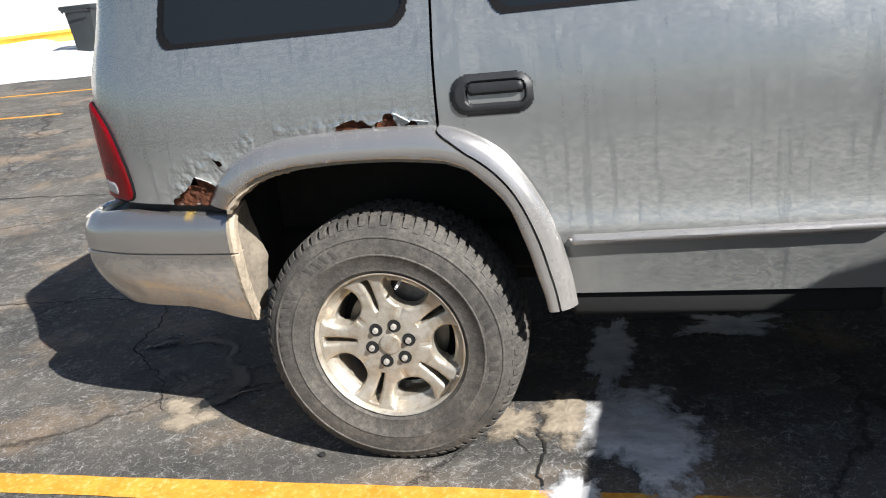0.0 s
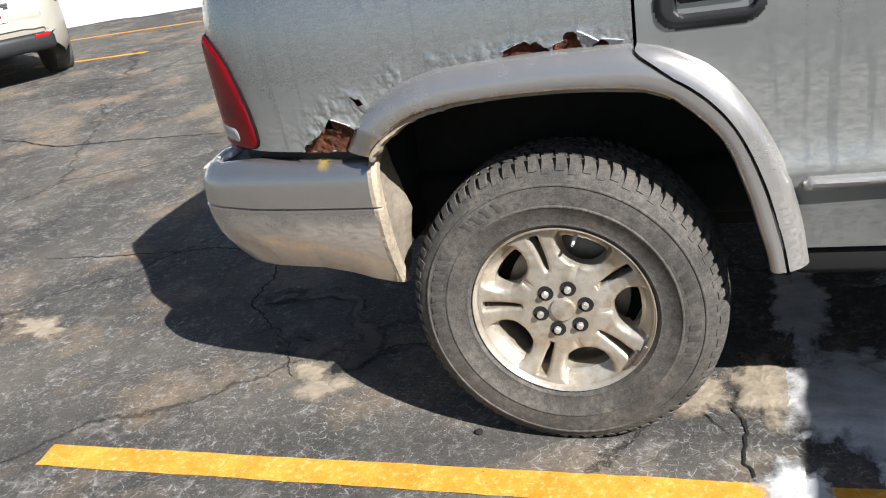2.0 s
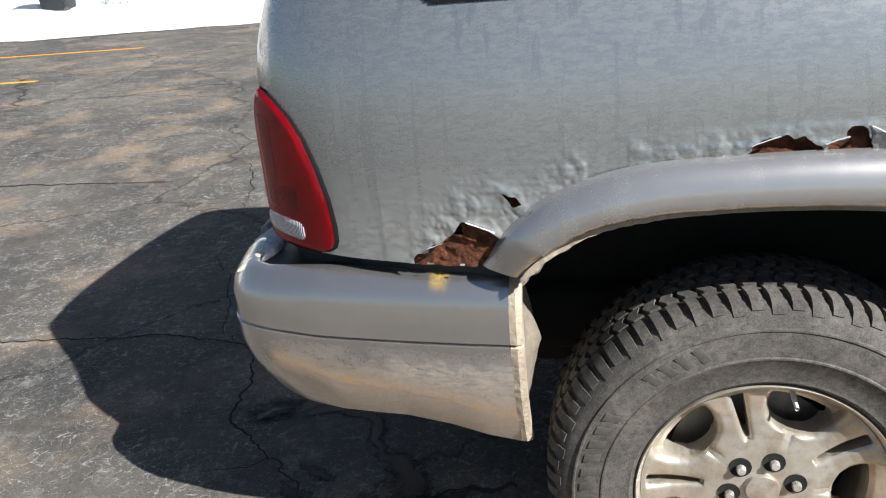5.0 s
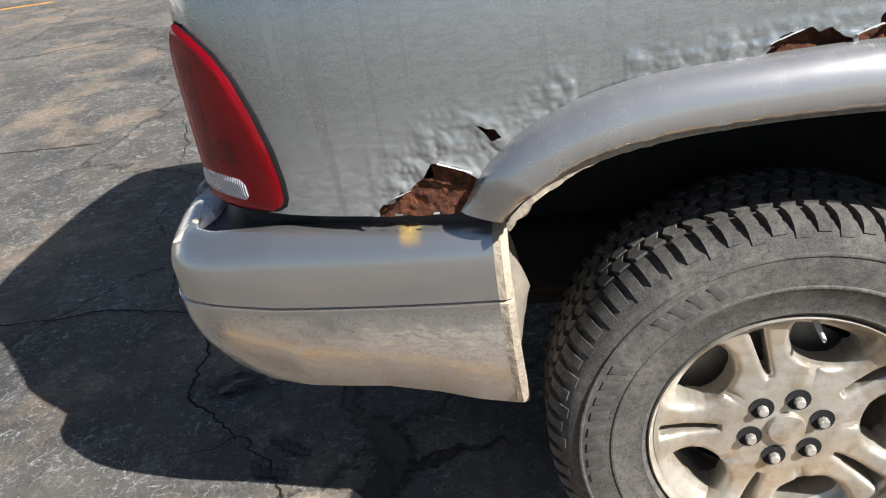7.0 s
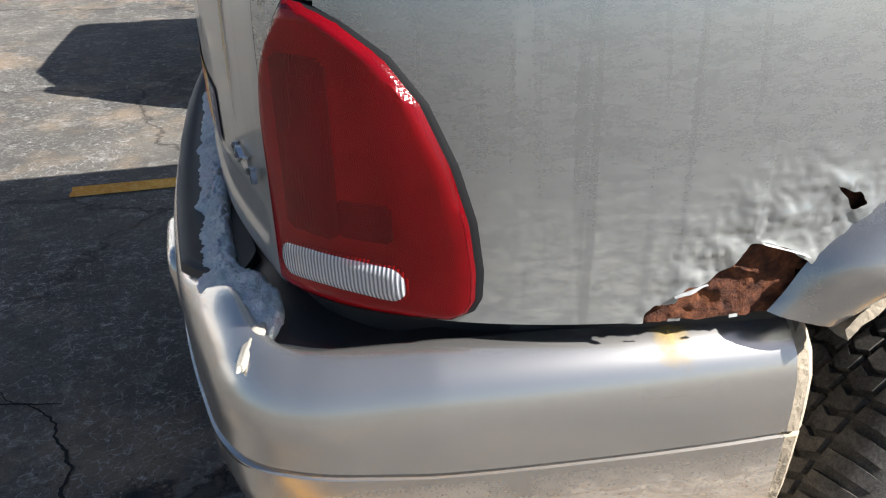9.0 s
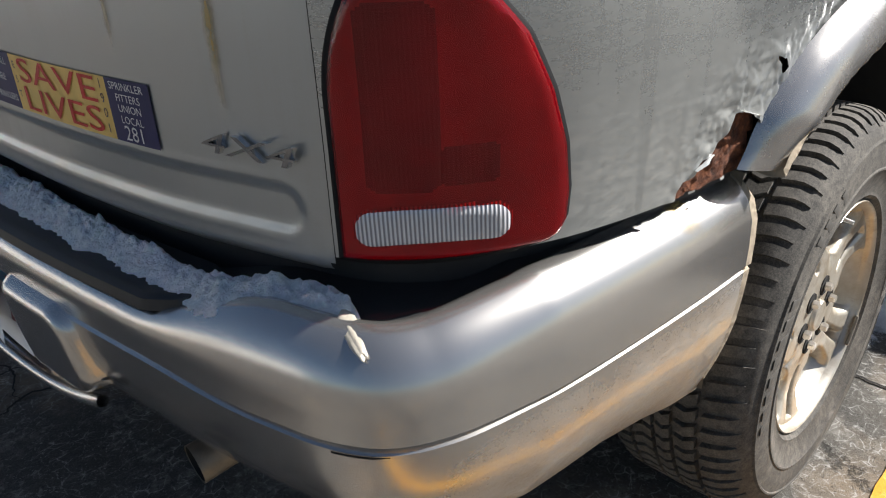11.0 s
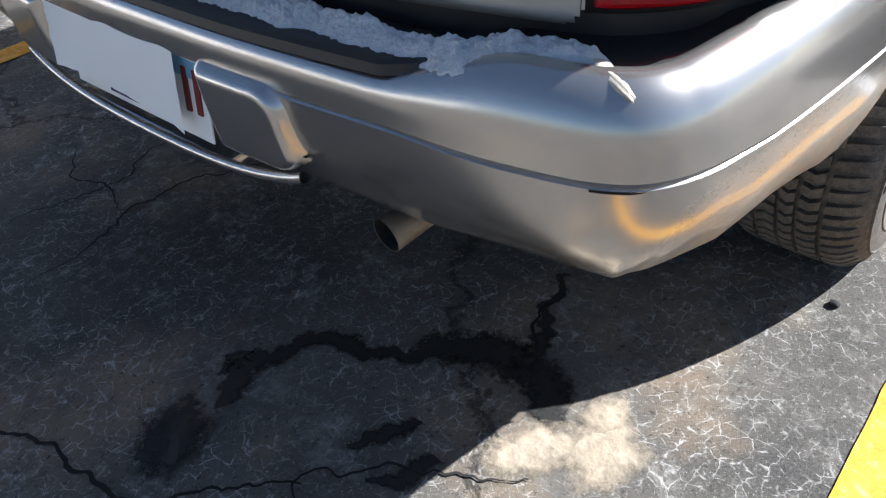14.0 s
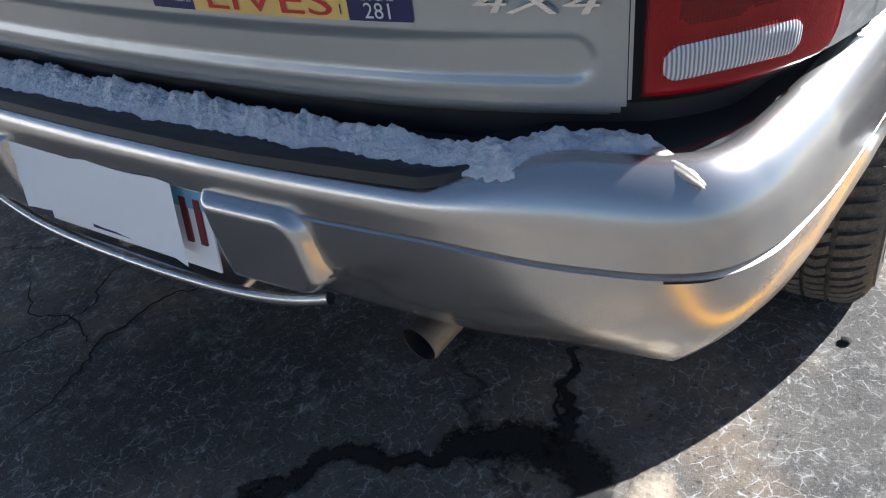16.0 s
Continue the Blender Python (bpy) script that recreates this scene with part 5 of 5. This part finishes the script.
# ---------------- wheels ----------------
def wheel_face():
    """A cast alloy disc: five pairs of spokes, rounded windows between the pairs and a slot inside each pair."""
    R = np.r_[np.linspace(0.028, 0.100, 16), np.linspace(0.102, 0.206, 50), np.linspace(0.208, 0.2135, 4)]
    turns = 400
    P, K = np.zeros((turns, len(R), 3)), np.ones((turns, len(R) - 1), bool)

    def cuts(r, w):
        off = (w - 33) % 72
        off = math.radians(min(off, 72 - off))
        open_half = np.interp(r, [0.118, 0.124, 0.135, 0.152, 0.172, 0.184, 0.2], [0.006, 0.020, 0.036, 0.049, 0.058, 0.060, 0.064])
        aside = open_half - r * (math.radians(36) - off)
        slot = np.interp(r, [0.100, 0.108, 0.13, 0.17, 0.2], [0.002, 0.0045, 0.0065, 0.0095, 0.0115]) - r * off
        ends = min(r - 0.120, 0.186 - r)
        window = min(aside, ends) if min(aside, ends) <= 0 or max(aside, ends) > 0.012 else 0.012 - math.hypot(0.012 - aside, 0.012 - ends)
        ends = min(r - 0.106, 0.203 - r)
        gap = min(slot, ends)
        return window, gap, -aside, -slot if 0.1 < r < 0.206 else 0.02

    for i in range(turns):
        w = 360 * i / turns
        for j, r in enumerate(R):
            window, gap, edge, slot_edge = cuts(r, w)
            crown = np.interp(r, [0.0, 0.085, 0.10, 0.13, 0.16, 0.19, 0.205, 0.2135], [0.003, 0.003, 0.004, 0.0065, 0.005, -0.002, -0.006, -0.006])
            dish = np.interp(r, [0.0, 0.085, 0.105, 0.13, 0.16, 0.184, 0.196, 0.207, 0.2135], [0.003, 0.003, 0.008, 0.018, 0.026, 0.031, 0.024, 0.008, -0.004])
            k = min(1.0, max(0.0, edge / 0.016))
            k = math.sqrt(1 - (1 - k) ** 2)
            k2 = min(1.0, max(0.0, slot_edge / 0.010))
            y = dish + (crown - dish) * k + 0.007 * (1 - math.sqrt(1 - (1 - k2) ** 2)) * k
            a = math.radians(w)
            P[i, j] = (r * math.cos(a), y, r * math.sin(a))
            if j < len(R) - 1:
                win, gp, _, _ = cuts(0.5 * (r + R[j + 1]), w + 180 / turns)
                K[i, j] = win <= 0 and gp <= 0
    bm = bmesh.new()
    bm.from_mesh(grid_mesh("face", P, K, closed_u=True))
    rim_edges = [e for e in bm.edges if e.is_boundary and 0.1 < math.hypot(e.verts[0].co.x, e.verts[0].co.z) < 0.21]
    loop = {v for e in rim_edges for v in e.verts}
    near = {v: [e.other_vert(v) for e in v.link_edges if e.is_boundary] for v in loop}
    for _ in range(4):
        moves = {v: v.co * 0.4 + (n[0].co + n[1].co) * 0.3 for v, n in near.items() if len(n) == 2}
        for v, q in moves.items():
            v.co = q
    for depth in (0.006, 0.034):
        made = bmesh.ops.extrude_edge_only(bm, edges=rim_edges)["geom"]
        for v in made:
            if isinstance(v, bmesh.types.BMVert):
                v.co.y += depth
        rim_edges = [e for e in made if isinstance(e, bmesh.types.BMEdge) and e.is_boundary]
    return bm


TYRE_PROFILE = [(0.212, 0.005), (0.222, -0.012), (0.232, -0.022), (0.236, -0.027), (0.244, -0.026), (0.262, -0.034), (0.282, -0.0385), (0.284, -0.0405), (0.287, -0.0405), (0.289, -0.0385),
                (0.315, -0.0395), (0.333, -0.036), (0.335, -0.038), (0.338, -0.0375), (0.340, -0.033), (0.355, -0.027), (0.366, -0.016), (0.373, 0.0), (0.376, 0.02), (0.377, 0.06), (0.377, 0.10)]


def build_wheel(name):
    wheel = empty(name)
    prof = TYRE_PROFILE + [(r, 0.20 - y) for r, y in reversed(TYRE_PROFILE)]
    tyre = part("tyre", revolve(prof, 120), M_TYRE, wheel, "dusty all-terrain tyre")
    # tread blocks: five rows round the crown, shoulders wrapping down
    verts, faces = [], []
    rnd = random.Random(4)
    count = 74
    def block(w0, w1, prof_):
        """A block that follows (radius, y) pairs, between two turns."""
        a = len(verts)
        k = len(prof_)
        for skew, w in ((0, w0), (0, w1)):
            for r, y, sk in prof_:
                verts.append((r * math.cos(w + sk), y, r * math.sin(w + sk)))
        for r_in, (w,) in ((0.368, (w0,)), (0.368, (w1,))):
            for r, y, sk in prof_:
                q = r - 0.012
                verts.append((q * math.cos(w + sk), y + (0.008 if y < 0.1 else -0.008) * (abs(y - 0.1) > 0.1), q * math.sin(w + sk)))
        for i in range(k - 1):
            faces.append((a + i, a + i + 1, a + k + i + 1, a + k + i))
            faces.append((a + i, a + 2 * k + i, a + 2 * k + i + 1, a + i + 1))
            faces.append((a + k + i, a + k + i + 1, a + 3 * k + i + 1, a + 3 * k + i))
        faces.append((a, a + k, a + 3 * k, a + 2 * k))
        faces.append((a + k - 1, a + 3 * k - 1, a + 4 * k - 1, a + 2 * k - 1))
    for i in range(count):
        w = 2 * math.pi * i / count
        st = 2 * math.pi / count
        for mirror in (False, True):
            j = 0.5 * st if mirror else 0.0
            sh = [(0.366 if i % 2 else 0.360, -0.0195 if i % 2 else -0.0245, 0.0), (0.375, -0.011, 0.0), (0.383, 0.003, 0.003), (0.3862, 0.018, 0.010), (0.387, 0.034, 0.02)]
            md = [(0.3875, 0.043, -0.014), (0.388, 0.062, 0.016), (0.3883, 0.079, 0.002)]
            if mirror:
                sh, md = [(r, 0.20 - y, -k) for r, y, k in sh], [(r, 0.20 - y, -k) for r, y, k in md]
            block(w + j + 0.1 * st, w + j + st * (0.66 + 0.06 * rnd.random()), sh)
            block(w + j + 0.3 * st, w + j + st * 0.95, md)
        block(w + 0.15 * st, w + 0.85 * st, [(0.3885, 0.087, -0.01), (0.389, 0.1, 0.01), (0.3885, 0.113, -0.01)])
    me = bpy.data.meshes.new("tread")
    me.from_pydata(verts, [], faces)
    part("tread", me, M_TYRE, tyre, "chunky worn tread blocks", 25)
    # raised sidewall lettering, as plain bars
    bar_bm = box((-0.014, -0.0004, -0.0085), (0.014, 0.0016, 0.0085), 0.001)
    for v in bar_bm.verts:
        v.co.z += 0.35 * v.co.x
    bar = bpy.data.meshes.new("sidewall_bar")
    bar_bm.to_mesh(bar)
    bar_bm.free()
    for a0, cnt in ((112, 4), (148, 8), (-22, 4), (8, 4)):
        for i in range(cnt):
            ob = part("sidewall_bar", bar, M_SIDEBAR, tyre)
            ob.matrix_basis = pose(0, 0, 0, 0, -(a0 + i * 5.6), 0) @ pose(0.312, -0.0392, 0, 0, 0, 0)
    rim = part("rim", revolve([(0.2115, 0.004), (0.2125, 0.0), (0.216, -0.010), (0.2195, -0.020), (0.2235, -0.0225), (0.2255, -0.019), (0.224, -0.010), (0.21, 0.006)], 120), M_ALLOY, wheel, "scuffed cast alloy rim")
    part("barrel", revolve([(0.2125, 0.0), (0.2115, 0.012), (0.205, 0.03), (0.197, 0.05), (0.192, 0.08), (0.19, 0.16), (0.21, 0.2)], 96), M_ALLOY, rim, "dirty inner barrel")
    part("spoked_face", wheel_face(), M_ALLOY, rim, "cast face with five paired spokes", 35)
    cap = revolve([(0.0, -0.007), (0.02, -0.0068), (0.0285, -0.005), (0.031, -0.001), (0.031, 0.006)], 48)
    part("centre_cap", cap, M_ALLOY, rim, "plain round centre cap")
    # flat disc on the hub, painted near-black for the shade in a nut recess
    pocket = revolve([(0.0, 0.0), (0.0185, 0.0), (0.0195, -0.0005), (0.0205, 0.006)], 24)
    nutm = bmesh.new()
    bmesh.ops.create_cone(nutm, cap_ends=True, segments=6, radius1=0.0098, radius2=0.0088, depth=0.012)
    bmesh.ops.transform(nutm, matrix=pose(0, -0.004, 0, 90, 0, 0), verts=nutm.verts)
    bmesh.ops.bevel(nutm, geom=list(nutm.edges), offset=0.0015, segments=2, affect="EDGES")
    nut_me = bpy.data.meshes.new("wheel_nut")
    nutm.to_mesh(nut_me)
    nutm.free()
    for k in range(6):
        w = math.radians(12 + 60 * k)
        x, z = 0.058 * math.cos(w), 0.058 * math.sin(w)
        pk = part("nut_pocket_shade", pocket, M_DARK, rim)
        pk.location = (x, 0.0015, z)
        nt = part("wheel_nut", nut_me, M_NUT, rim, "rusty wheel nut")
        nt.location = (x, -0.002, z)
    part("valve", tube([(0.044, -0.018, 0.178), (0.045, 0.01, 0.181), (0.046, 0.03, 0.186)], [0.0035, 0.0045, 0.005], 10), M_TEXTW, rim)
    part("brake_disc", revolve([(0.0, 0.09), (0.14, 0.09), (0.155, 0.095), (0.155, 0.12)], 48), M_STEEL, wheel, "rusty brake disc")
    # added disc behind the openings, shade inside the wheel put into its black
    part("wheel_shade_disc", revolve([(0.0, 0.13), (0.185, 0.13), (0.186, 0.15)], 48), M_DARK, wheel)
    # balance weights clipped on the rim's lip
    for w in (-37, -29):
        part("balance_weight", box((-0.008, -0.026, -0.017), (0.003, -0.019, 0.017), 0.0025, pose(0, 0, 0, 0, -w, 0) @ pose(0.2165, 0, 0)), M_STEEL, rim)
    return wheel


rear_wheel = build_wheel("rear_wheel")
rear_wheel.parent = suv
rear_wheel.location = (0.0, 0.0, 0.375)


def wheel_copy(x, y, turn):
    w = copy_thing(rear_wheel, pose(x, y, 0.375, 0, 0, turn))
    w.parent = suv
    return w


wheel_copy(2.94, 0.0, 0)
wheel_copy(0.0, 2 * C, 180)
wheel_copy(2.94, 2 * C, 180)

# ---------------- the rest of the SUV ----------------
def mirrored(me):
    m2 = me.copy()
    for v in m2.vertices:
        v.co.y = 2 * C - v.co.y
    return flip(m2)


left_s = lines((0.0, s_gate, 0.06))
part("left_side", mirrored(skin_sheet(left_s, lines((0.8, 1.8, 0.05)), lambda a, b: not in_arch(X(a), b))), M_PAINT, suv)
part("left_side", mirrored(skin_sheet(lines((0.0, s_of_x(0.55), 0.06)), lines((0.515, 0.8, 0.05)))), M_PAINT, suv)
part("left_lamp", mirrored(lamp_sheet(0.822, 1.125, 0.014)), M_LENS, suv)
roof = []
for s_ in np.linspace(0.0, s_of_y(C) - 0.001, 90):
    p = skin(s_, 1.799)
    crown = 0.03 * min(1.0, max(0.0, (C - p[1]) / 0.5))
    roof.append([(p[0], p[1] + 2 * (C - p[1]) * t_, p[2] - 0.001 + crown * math.sin(math.pi * t_)) for t_ in np.linspace(0, 1, 14)])
part("roof", grid_mesh("roof", np.array(roof)), M_PAINT, suv)

FRONT = [(1.3, 1.80, 0.0, 0.33), (1.7, 1.80, 0.0, 0.33), (2.0, 1.76, 0.0, 0.32), (2.3, 1.45, 0.01, 0.25), (2.62, 1.16, 0.02, 0.13), (3.1, 1.12, 0.03, 0.12), (3.5, 1.06, 0.06, 0.14), (3.72, 0.98, 0.14, 0.2), (3.82, 0.78, 0.22, 0.26)]
rows = []
for x, top, tuck, inset in FRONT:
    half = [(0.055, 0.515), (0.0, 0.70), (0.0, 0.95), (0.004, min(1.15, top - 0.03)), (0.04 if top > 1.3 else 0.02, min(1.27, top - 0.02)), (inset * 0.7, 0.5 * (min(1.27, top) + top)), (inset, top - 0.005), (0.55, top + 0.02)]
    left = [(-0.035 + tuck + a, z) for a, z in half]
    row = [(x, y, z) for y, z in left] + [(x, 2 * C - y, z) for y, z in reversed(left)]
    rows.append(row)
front_me = grid_mesh("front_body", np.array(rows))
part("front_body", front_me, M_PAINT, suv, "grey front doors, bonnet and roof")
part("front_bumper", box((3.5, 0.08, 0.42), (3.92, 2 * C - 0.08, 0.74), 0.08), M_SILVER, suv)
for yy in (0.2, 2 * C - 0.2):
    part("headlight", box((3.66, yy - 0.14, 0.80), (3.82, yy + 0.14, 0.94), 0.03), M_CLEAR, suv)
part("windscreen", box((-0.35, 0.35, -0.006), (0.35, 2 * C - 0.35, 0.006), 0.004, pose(2.32, 0, 1.465, 0, 43, 0)), M_GLASS, suv)
for fx in (2.94,):
    part("front_arch", revolve([(0.40, -0.012), (0.455, -0.012), (0.465, 0.0), (0.465, 0.1)], 64), M_FLARE, suv).location = (fx, -0.034, 0.40)
    # no opening is cut: a flat black disc paints the well's shade on the skin
    part("front_well_shade", revolve([(0.0, -0.003), (0.41, -0.003)], 48), M_DARK, suv).location = (fx, -0.036, 0.40)
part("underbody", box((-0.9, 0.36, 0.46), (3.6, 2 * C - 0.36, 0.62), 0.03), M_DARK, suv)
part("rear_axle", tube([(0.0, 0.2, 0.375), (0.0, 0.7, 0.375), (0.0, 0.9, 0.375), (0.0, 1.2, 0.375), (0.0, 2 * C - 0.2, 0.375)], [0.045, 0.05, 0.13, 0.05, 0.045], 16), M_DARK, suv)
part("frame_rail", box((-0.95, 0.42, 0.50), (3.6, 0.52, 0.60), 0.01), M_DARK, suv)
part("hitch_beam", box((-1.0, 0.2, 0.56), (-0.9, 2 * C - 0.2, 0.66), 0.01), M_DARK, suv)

# ---------------- other parked cars ----------------
def crossover(name, paint, label, m, height=1.62, length=4.5):
    """A parked crossover: x forward from its rear bumper, y across, z up."""
    car = empty(name, m, label=label, category="car", group="other parked cars")
    L, H = length, height
    st = [(0.02, 0.50, 0.62, 0.56), (0.05, 0.44, 0.76, 0.66), (0.10, 0.39, 0.92, 0.73), (0.17, 0.34, 1.05, 0.79), (0.26, 0.30, 1.15, 0.83), (0.40, 0.27, H - 0.16, 0.865), (0.62, 0.25, H - 0.03, 0.90), (1.2, 0.24, H, 0.90), (2.2, 0.24, H - 0.01, 0.90), (2.7, 0.24, H - 0.14, 0.90), (3.25, 0.24, 1.10, 0.90), (3.9, 0.26, 1.0, 0.87), (L - 0.2, 0.30, 0.88, 0.80), (L, 0.40, 0.70, 0.70)]
    rows = []
    for x, zb, zt, hw in spline(st, 48):
        belt = min(1.02, zt - 0.05)
        sh = max(0.0, zt - 1.05)
        half = [(hw - 0.10, zb), (hw - 0.02, zb + 0.1), (hw, 0.5 * (zb + belt)), (hw - 0.01, belt - 0.06), (hw - 0.04, belt), (hw - 0.05 - 0.26 * sh, belt + 0.75 * (zt - belt)), (hw - 0.16 - 0.2 * sh, zt - 0.015), (0.3, zt)]
        rows.append([(x, -y, z) for y, z in half] + [(x, y, z) for y, z in reversed(half)])
    part("body", grid_mesh("body", np.array(rows)), paint, car, sharp=55)
    part("rear_panel", box((0.04, -0.56, 0.5), (0.2, 0.56, 0.80), 0.06), paint, car)
    part("lower_bumper", box((0.0, -0.60, 0.36), (0.3, 0.60, 0.56), 0.06), M_BLACK, car, "black lower bumper")
    part("rear_window", box((-0.01, -0.6, -0.2), (0.01, 0.6, 0.2), 0.006, pose(0.30, 0, 1.26, 0, 27, 0)), M_GLASS, car)
    for sgn in (-1, 1):
        part("tail_lamp", box((0.11, sgn * 0.72 - 0.06, 0.84), (0.34, sgn * 0.72 + 0.06, 1.06), 0.03), M_REDLAMP, car)
        part("reflector", box((-0.004, sgn * 0.46 - 0.08, 0.50), (0.05, sgn * 0.46 + 0.08, 0.54), 0.008), M_REDLAMP, car)
        part("side_window", box((0.75, sgn * 0.80 - 0.012, 1.06), (2.65, sgn * 0.80 + 0.012, 1.38), 0.01, pose(0, sgn * 0.02, 0)), M_GLASS, car)
        for wx in (0.85, 3.55):
            w = part("wheel", revolve([(0.0, 0.0), (0.2, 0.0), (0.225, -0.012), (0.26, -0.02), (0.31, -0.012), (0.335, 0.02), (0.338, 0.12), (0.335, 0.2), (0.3, 0.225), (0.0, 0.225)], 40), M_TYRE, car)
            w.matrix_basis = pose(wx, sgn * 0.88, 0.335, 0, 0, 180 if sgn > 0 else 0)
            part("wheel_cover", revolve([(0.0, -0.012), (0.06, -0.012), (0.16, -0.005), (0.205, -0.014), (0.215, 0.0)], 30), M_ALLOY, w)
    pl = part("plate", box((0.025, -0.16, 0.72), (0.045, 0.16, 0.87), 0.004), M_WHITE, car)
    part("plate_bar", box((0.021, -0.11, 0.77), (0.026, 0.11, 0.82), 0.0), M_PLATERED, pl)
    part("plate_rim", box((0.03, -0.22, 0.885), (0.06, 0.22, 0.915), 0.006), M_CHROME, car)
    return car


def on_ground(x, y, heading):
    return pose(x, y, ground_z(x, y), 0, 0, heading)


crossover("crossover", M_CREAM, "pearl white crossover with a black lower bumper", on_ground(-7.0, 5.3, 150), 1.66)
crossover("crossover", M_NAVYCAR, "black crossover parked in the next bay", on_ground(-1.18, 4.33, 0), 1.62)
crossover("crossover", M_NAVYCAR, "black crossover casting shade beside the SUV", on_ground(1.76, -1.36, 0), 1.72)

# ---------------- far edge of the lot ----------------
rows = []
for u in np.linspace(0, 1, 60):
    ex, ey = -14.0 + 14.0 * u, 8.2 + 5.6 * u
    ex += 0.35 * fbm(u * 9, 1, 2, 1.0)
    ey += 0.35 * fbm(u * 9, 5, 2, 1.0)
    row = []
    for t_ in np.linspace(0, 1, 16):
        x, y = ex - 1.6 * t_ * 1.6, ey + 3.2 * t_ * 1.6
        row.append((x, y, ground_z(x, y) + 0.01 + 0.32 * min(1, t_ * 4) ** 0.7 * (0.6 + 0.6 * abs(fbm(x, y, 1, 0.6)))))
    rows.append(row)
bank = part("snow_bank", grid_mesh("snow_bank", np.array(rows)), M_SNOW)
tagged(bank, "dirty white ploughed snow bank along the lot", "snow", kind="stuff")


def wheelie_bin(m):
    b = empty("wheelie_bin", m, label="dark plastic wheelie bin standing in snow", category="bin", group="bins")
    prof = [(0.22, 0.05), (0.25, 0.5), (0.29, 0.98), (0.31, 1.0), (0.31, 1.03)]
    rows = []
    for half, z in prof:
        row = []
        for k in range(24):
            w = 2 * math.pi * k / 24
            cx, cy = math.cos(w), math.sin(w)
            e = max(abs(cx), abs(cy)) ** 0.75
            row.append((half * 1.15 * cx / e, half * cy / e, z))
        rows.append(row)
    part("tub", grid_mesh("tub", np.array(rows), closed_v=True), M_BIN, b)
    part("lid", box((-0.40, -0.34, 1.02), (0.36, 0.34, 1.10), 0.03), M_BIN, b)
    part("handle", tube([(-0.42, -0.25, 0.98), (-0.47, -0.25, 1.0), (-0.47, 0.25, 1.0), (-0.42, 0.25, 0.98)], 0.016, 8), M_BIN, b)
    for sgn in (-1, 1):
        w = part("wheel", revolve([(0.0, -0.02), (0.08, -0.025), (0.12, -0.02), (0.125, 0.0), (0.12, 0.03), (0.0, 0.03)], 24), M_TYRE, b)
        w.location = (-0.27, sgn * 0.26, 0.125)
    return b


wheelie_bin(on_ground(-9.95, 12.75, 100))

fence = empty("chain_link_fence", label="galvanised chain-link fence panel behind the bin", category="fence")
bm = bmesh.new()
fx, fy = -9.25, 13.2
fd = Vector((0.85, 0.5, 0)).normalized()
fz = ground_z(fx, fy)
def wire(bm_, a, b, r):
    d = b - a
    ms = bmesh.ops.create_cone(bm_, cap_ends=False, segments=4, radius1=r, radius2=r, depth=d.length)
    bmesh.ops.transform(bm_, matrix=Matrix.Translation((a + b) / 2) @ d.to_track_quat("Z", "Y").to_matrix().to_4x4(), verts=ms["verts"])
width, tall, cell = 1.9, 1.7, 0.13
for k in range(-14, 16):
    for sgn in (1, -1):
        u0, u1 = k * cell, k * cell + tall
        pts = []
        for u, z in ((u0, 0.0), (u1, tall)):
            pts.append((u, z))
        (ua, za), (ub, zb) = pts
        if ub < 0 or ua > width:
            continue
        if ua < 0:
            za, ua = za - ua, 0.0
        if ub > width:
            zb, ub = zb - (ub - width), width
        if sgn < 0:
            ua, ub = width - ua, width - ub
        wire(bm, Vector((fx, fy, fz + za)) + fd * ua, Vector((fx, fy, fz + zb)) + fd * ub, 0.006)
part("mesh_wire", bm, M_GALV, fence)
for u in (0, 0.95, 1.9):
    p = Vector((fx, fy, fz)) + fd * u
    part("post", tube([(p.x, p.y, fz - 0.1), (p.x, p.y, fz + 1.8)], 0.03, 10), M_GALV, fence)

# yellow rail before a pale wall
rail = empty("guard_rail", label="yellow painted guard rail in front of a wall", category="rail")
ra, rb = Vector((-17.5, 12.0, 1.2)), Vector((-10.6, 16.9, 1.3))
rd = (rb - ra).normalized()
rn = Vector((-rd.y, rd.x, 0))
rows = []
for u in np.linspace(0, 1, 12):
    p = ra.lerp(rb, u)
    rows.append([tuple(p + Vector((0, 0, z)) - rn * o) for z, o in ((-0.16, 0.0), (-0.1, 0.05), (-0.03, 0.0), (0.03, 0.0), (0.1, 0.05), (0.16, 0.0), (0.15, -0.02), (-0.15, -0.02))])
part("beam", grid_mesh("beam", np.array(rows)), M_RAIL, rail)
for u in (0.05, 0.3, 0.55, 0.8, 0.97):
    p = ra.lerp(rb, u) + rn * 0.08
    part("post", box((p.x - 0.06, p.y - 0.06, 0.6), (p.x + 0.06, p.y + 0.06, p.z + 0.16), 0.01), M_RAIL, rail)

wa, wb = Vector((-26, 8.6, 0)), Vector((6, 31.3, 0))
wd = (wb - wa).normalized()
wnorm = Vector((-wd.y, wd.x, 0))
bm = bmesh.new()
rows = []
for u in np.linspace(0, (wb - wa).length, 160):
    o = 0.04 * (int(u / 0.25) % 2)
    p = wa + wd * u - wnorm * o
    rows.append([(p.x, p.y, 0.0), (p.x, p.y, 5.0), (p.x + wnorm.x * 0.3, p.y + wnorm.y * 0.3, 5.0), (p.x + wnorm.x * 0.3, p.y + wnorm.y * 0.3, 0.0)])
wall = part("wall_north", grid_mesh("wall_north", np.array(rows)), M_WALL)
tagged(wall, "pale ribbed concrete wall at the lot's edge", "wall", kind="structure")
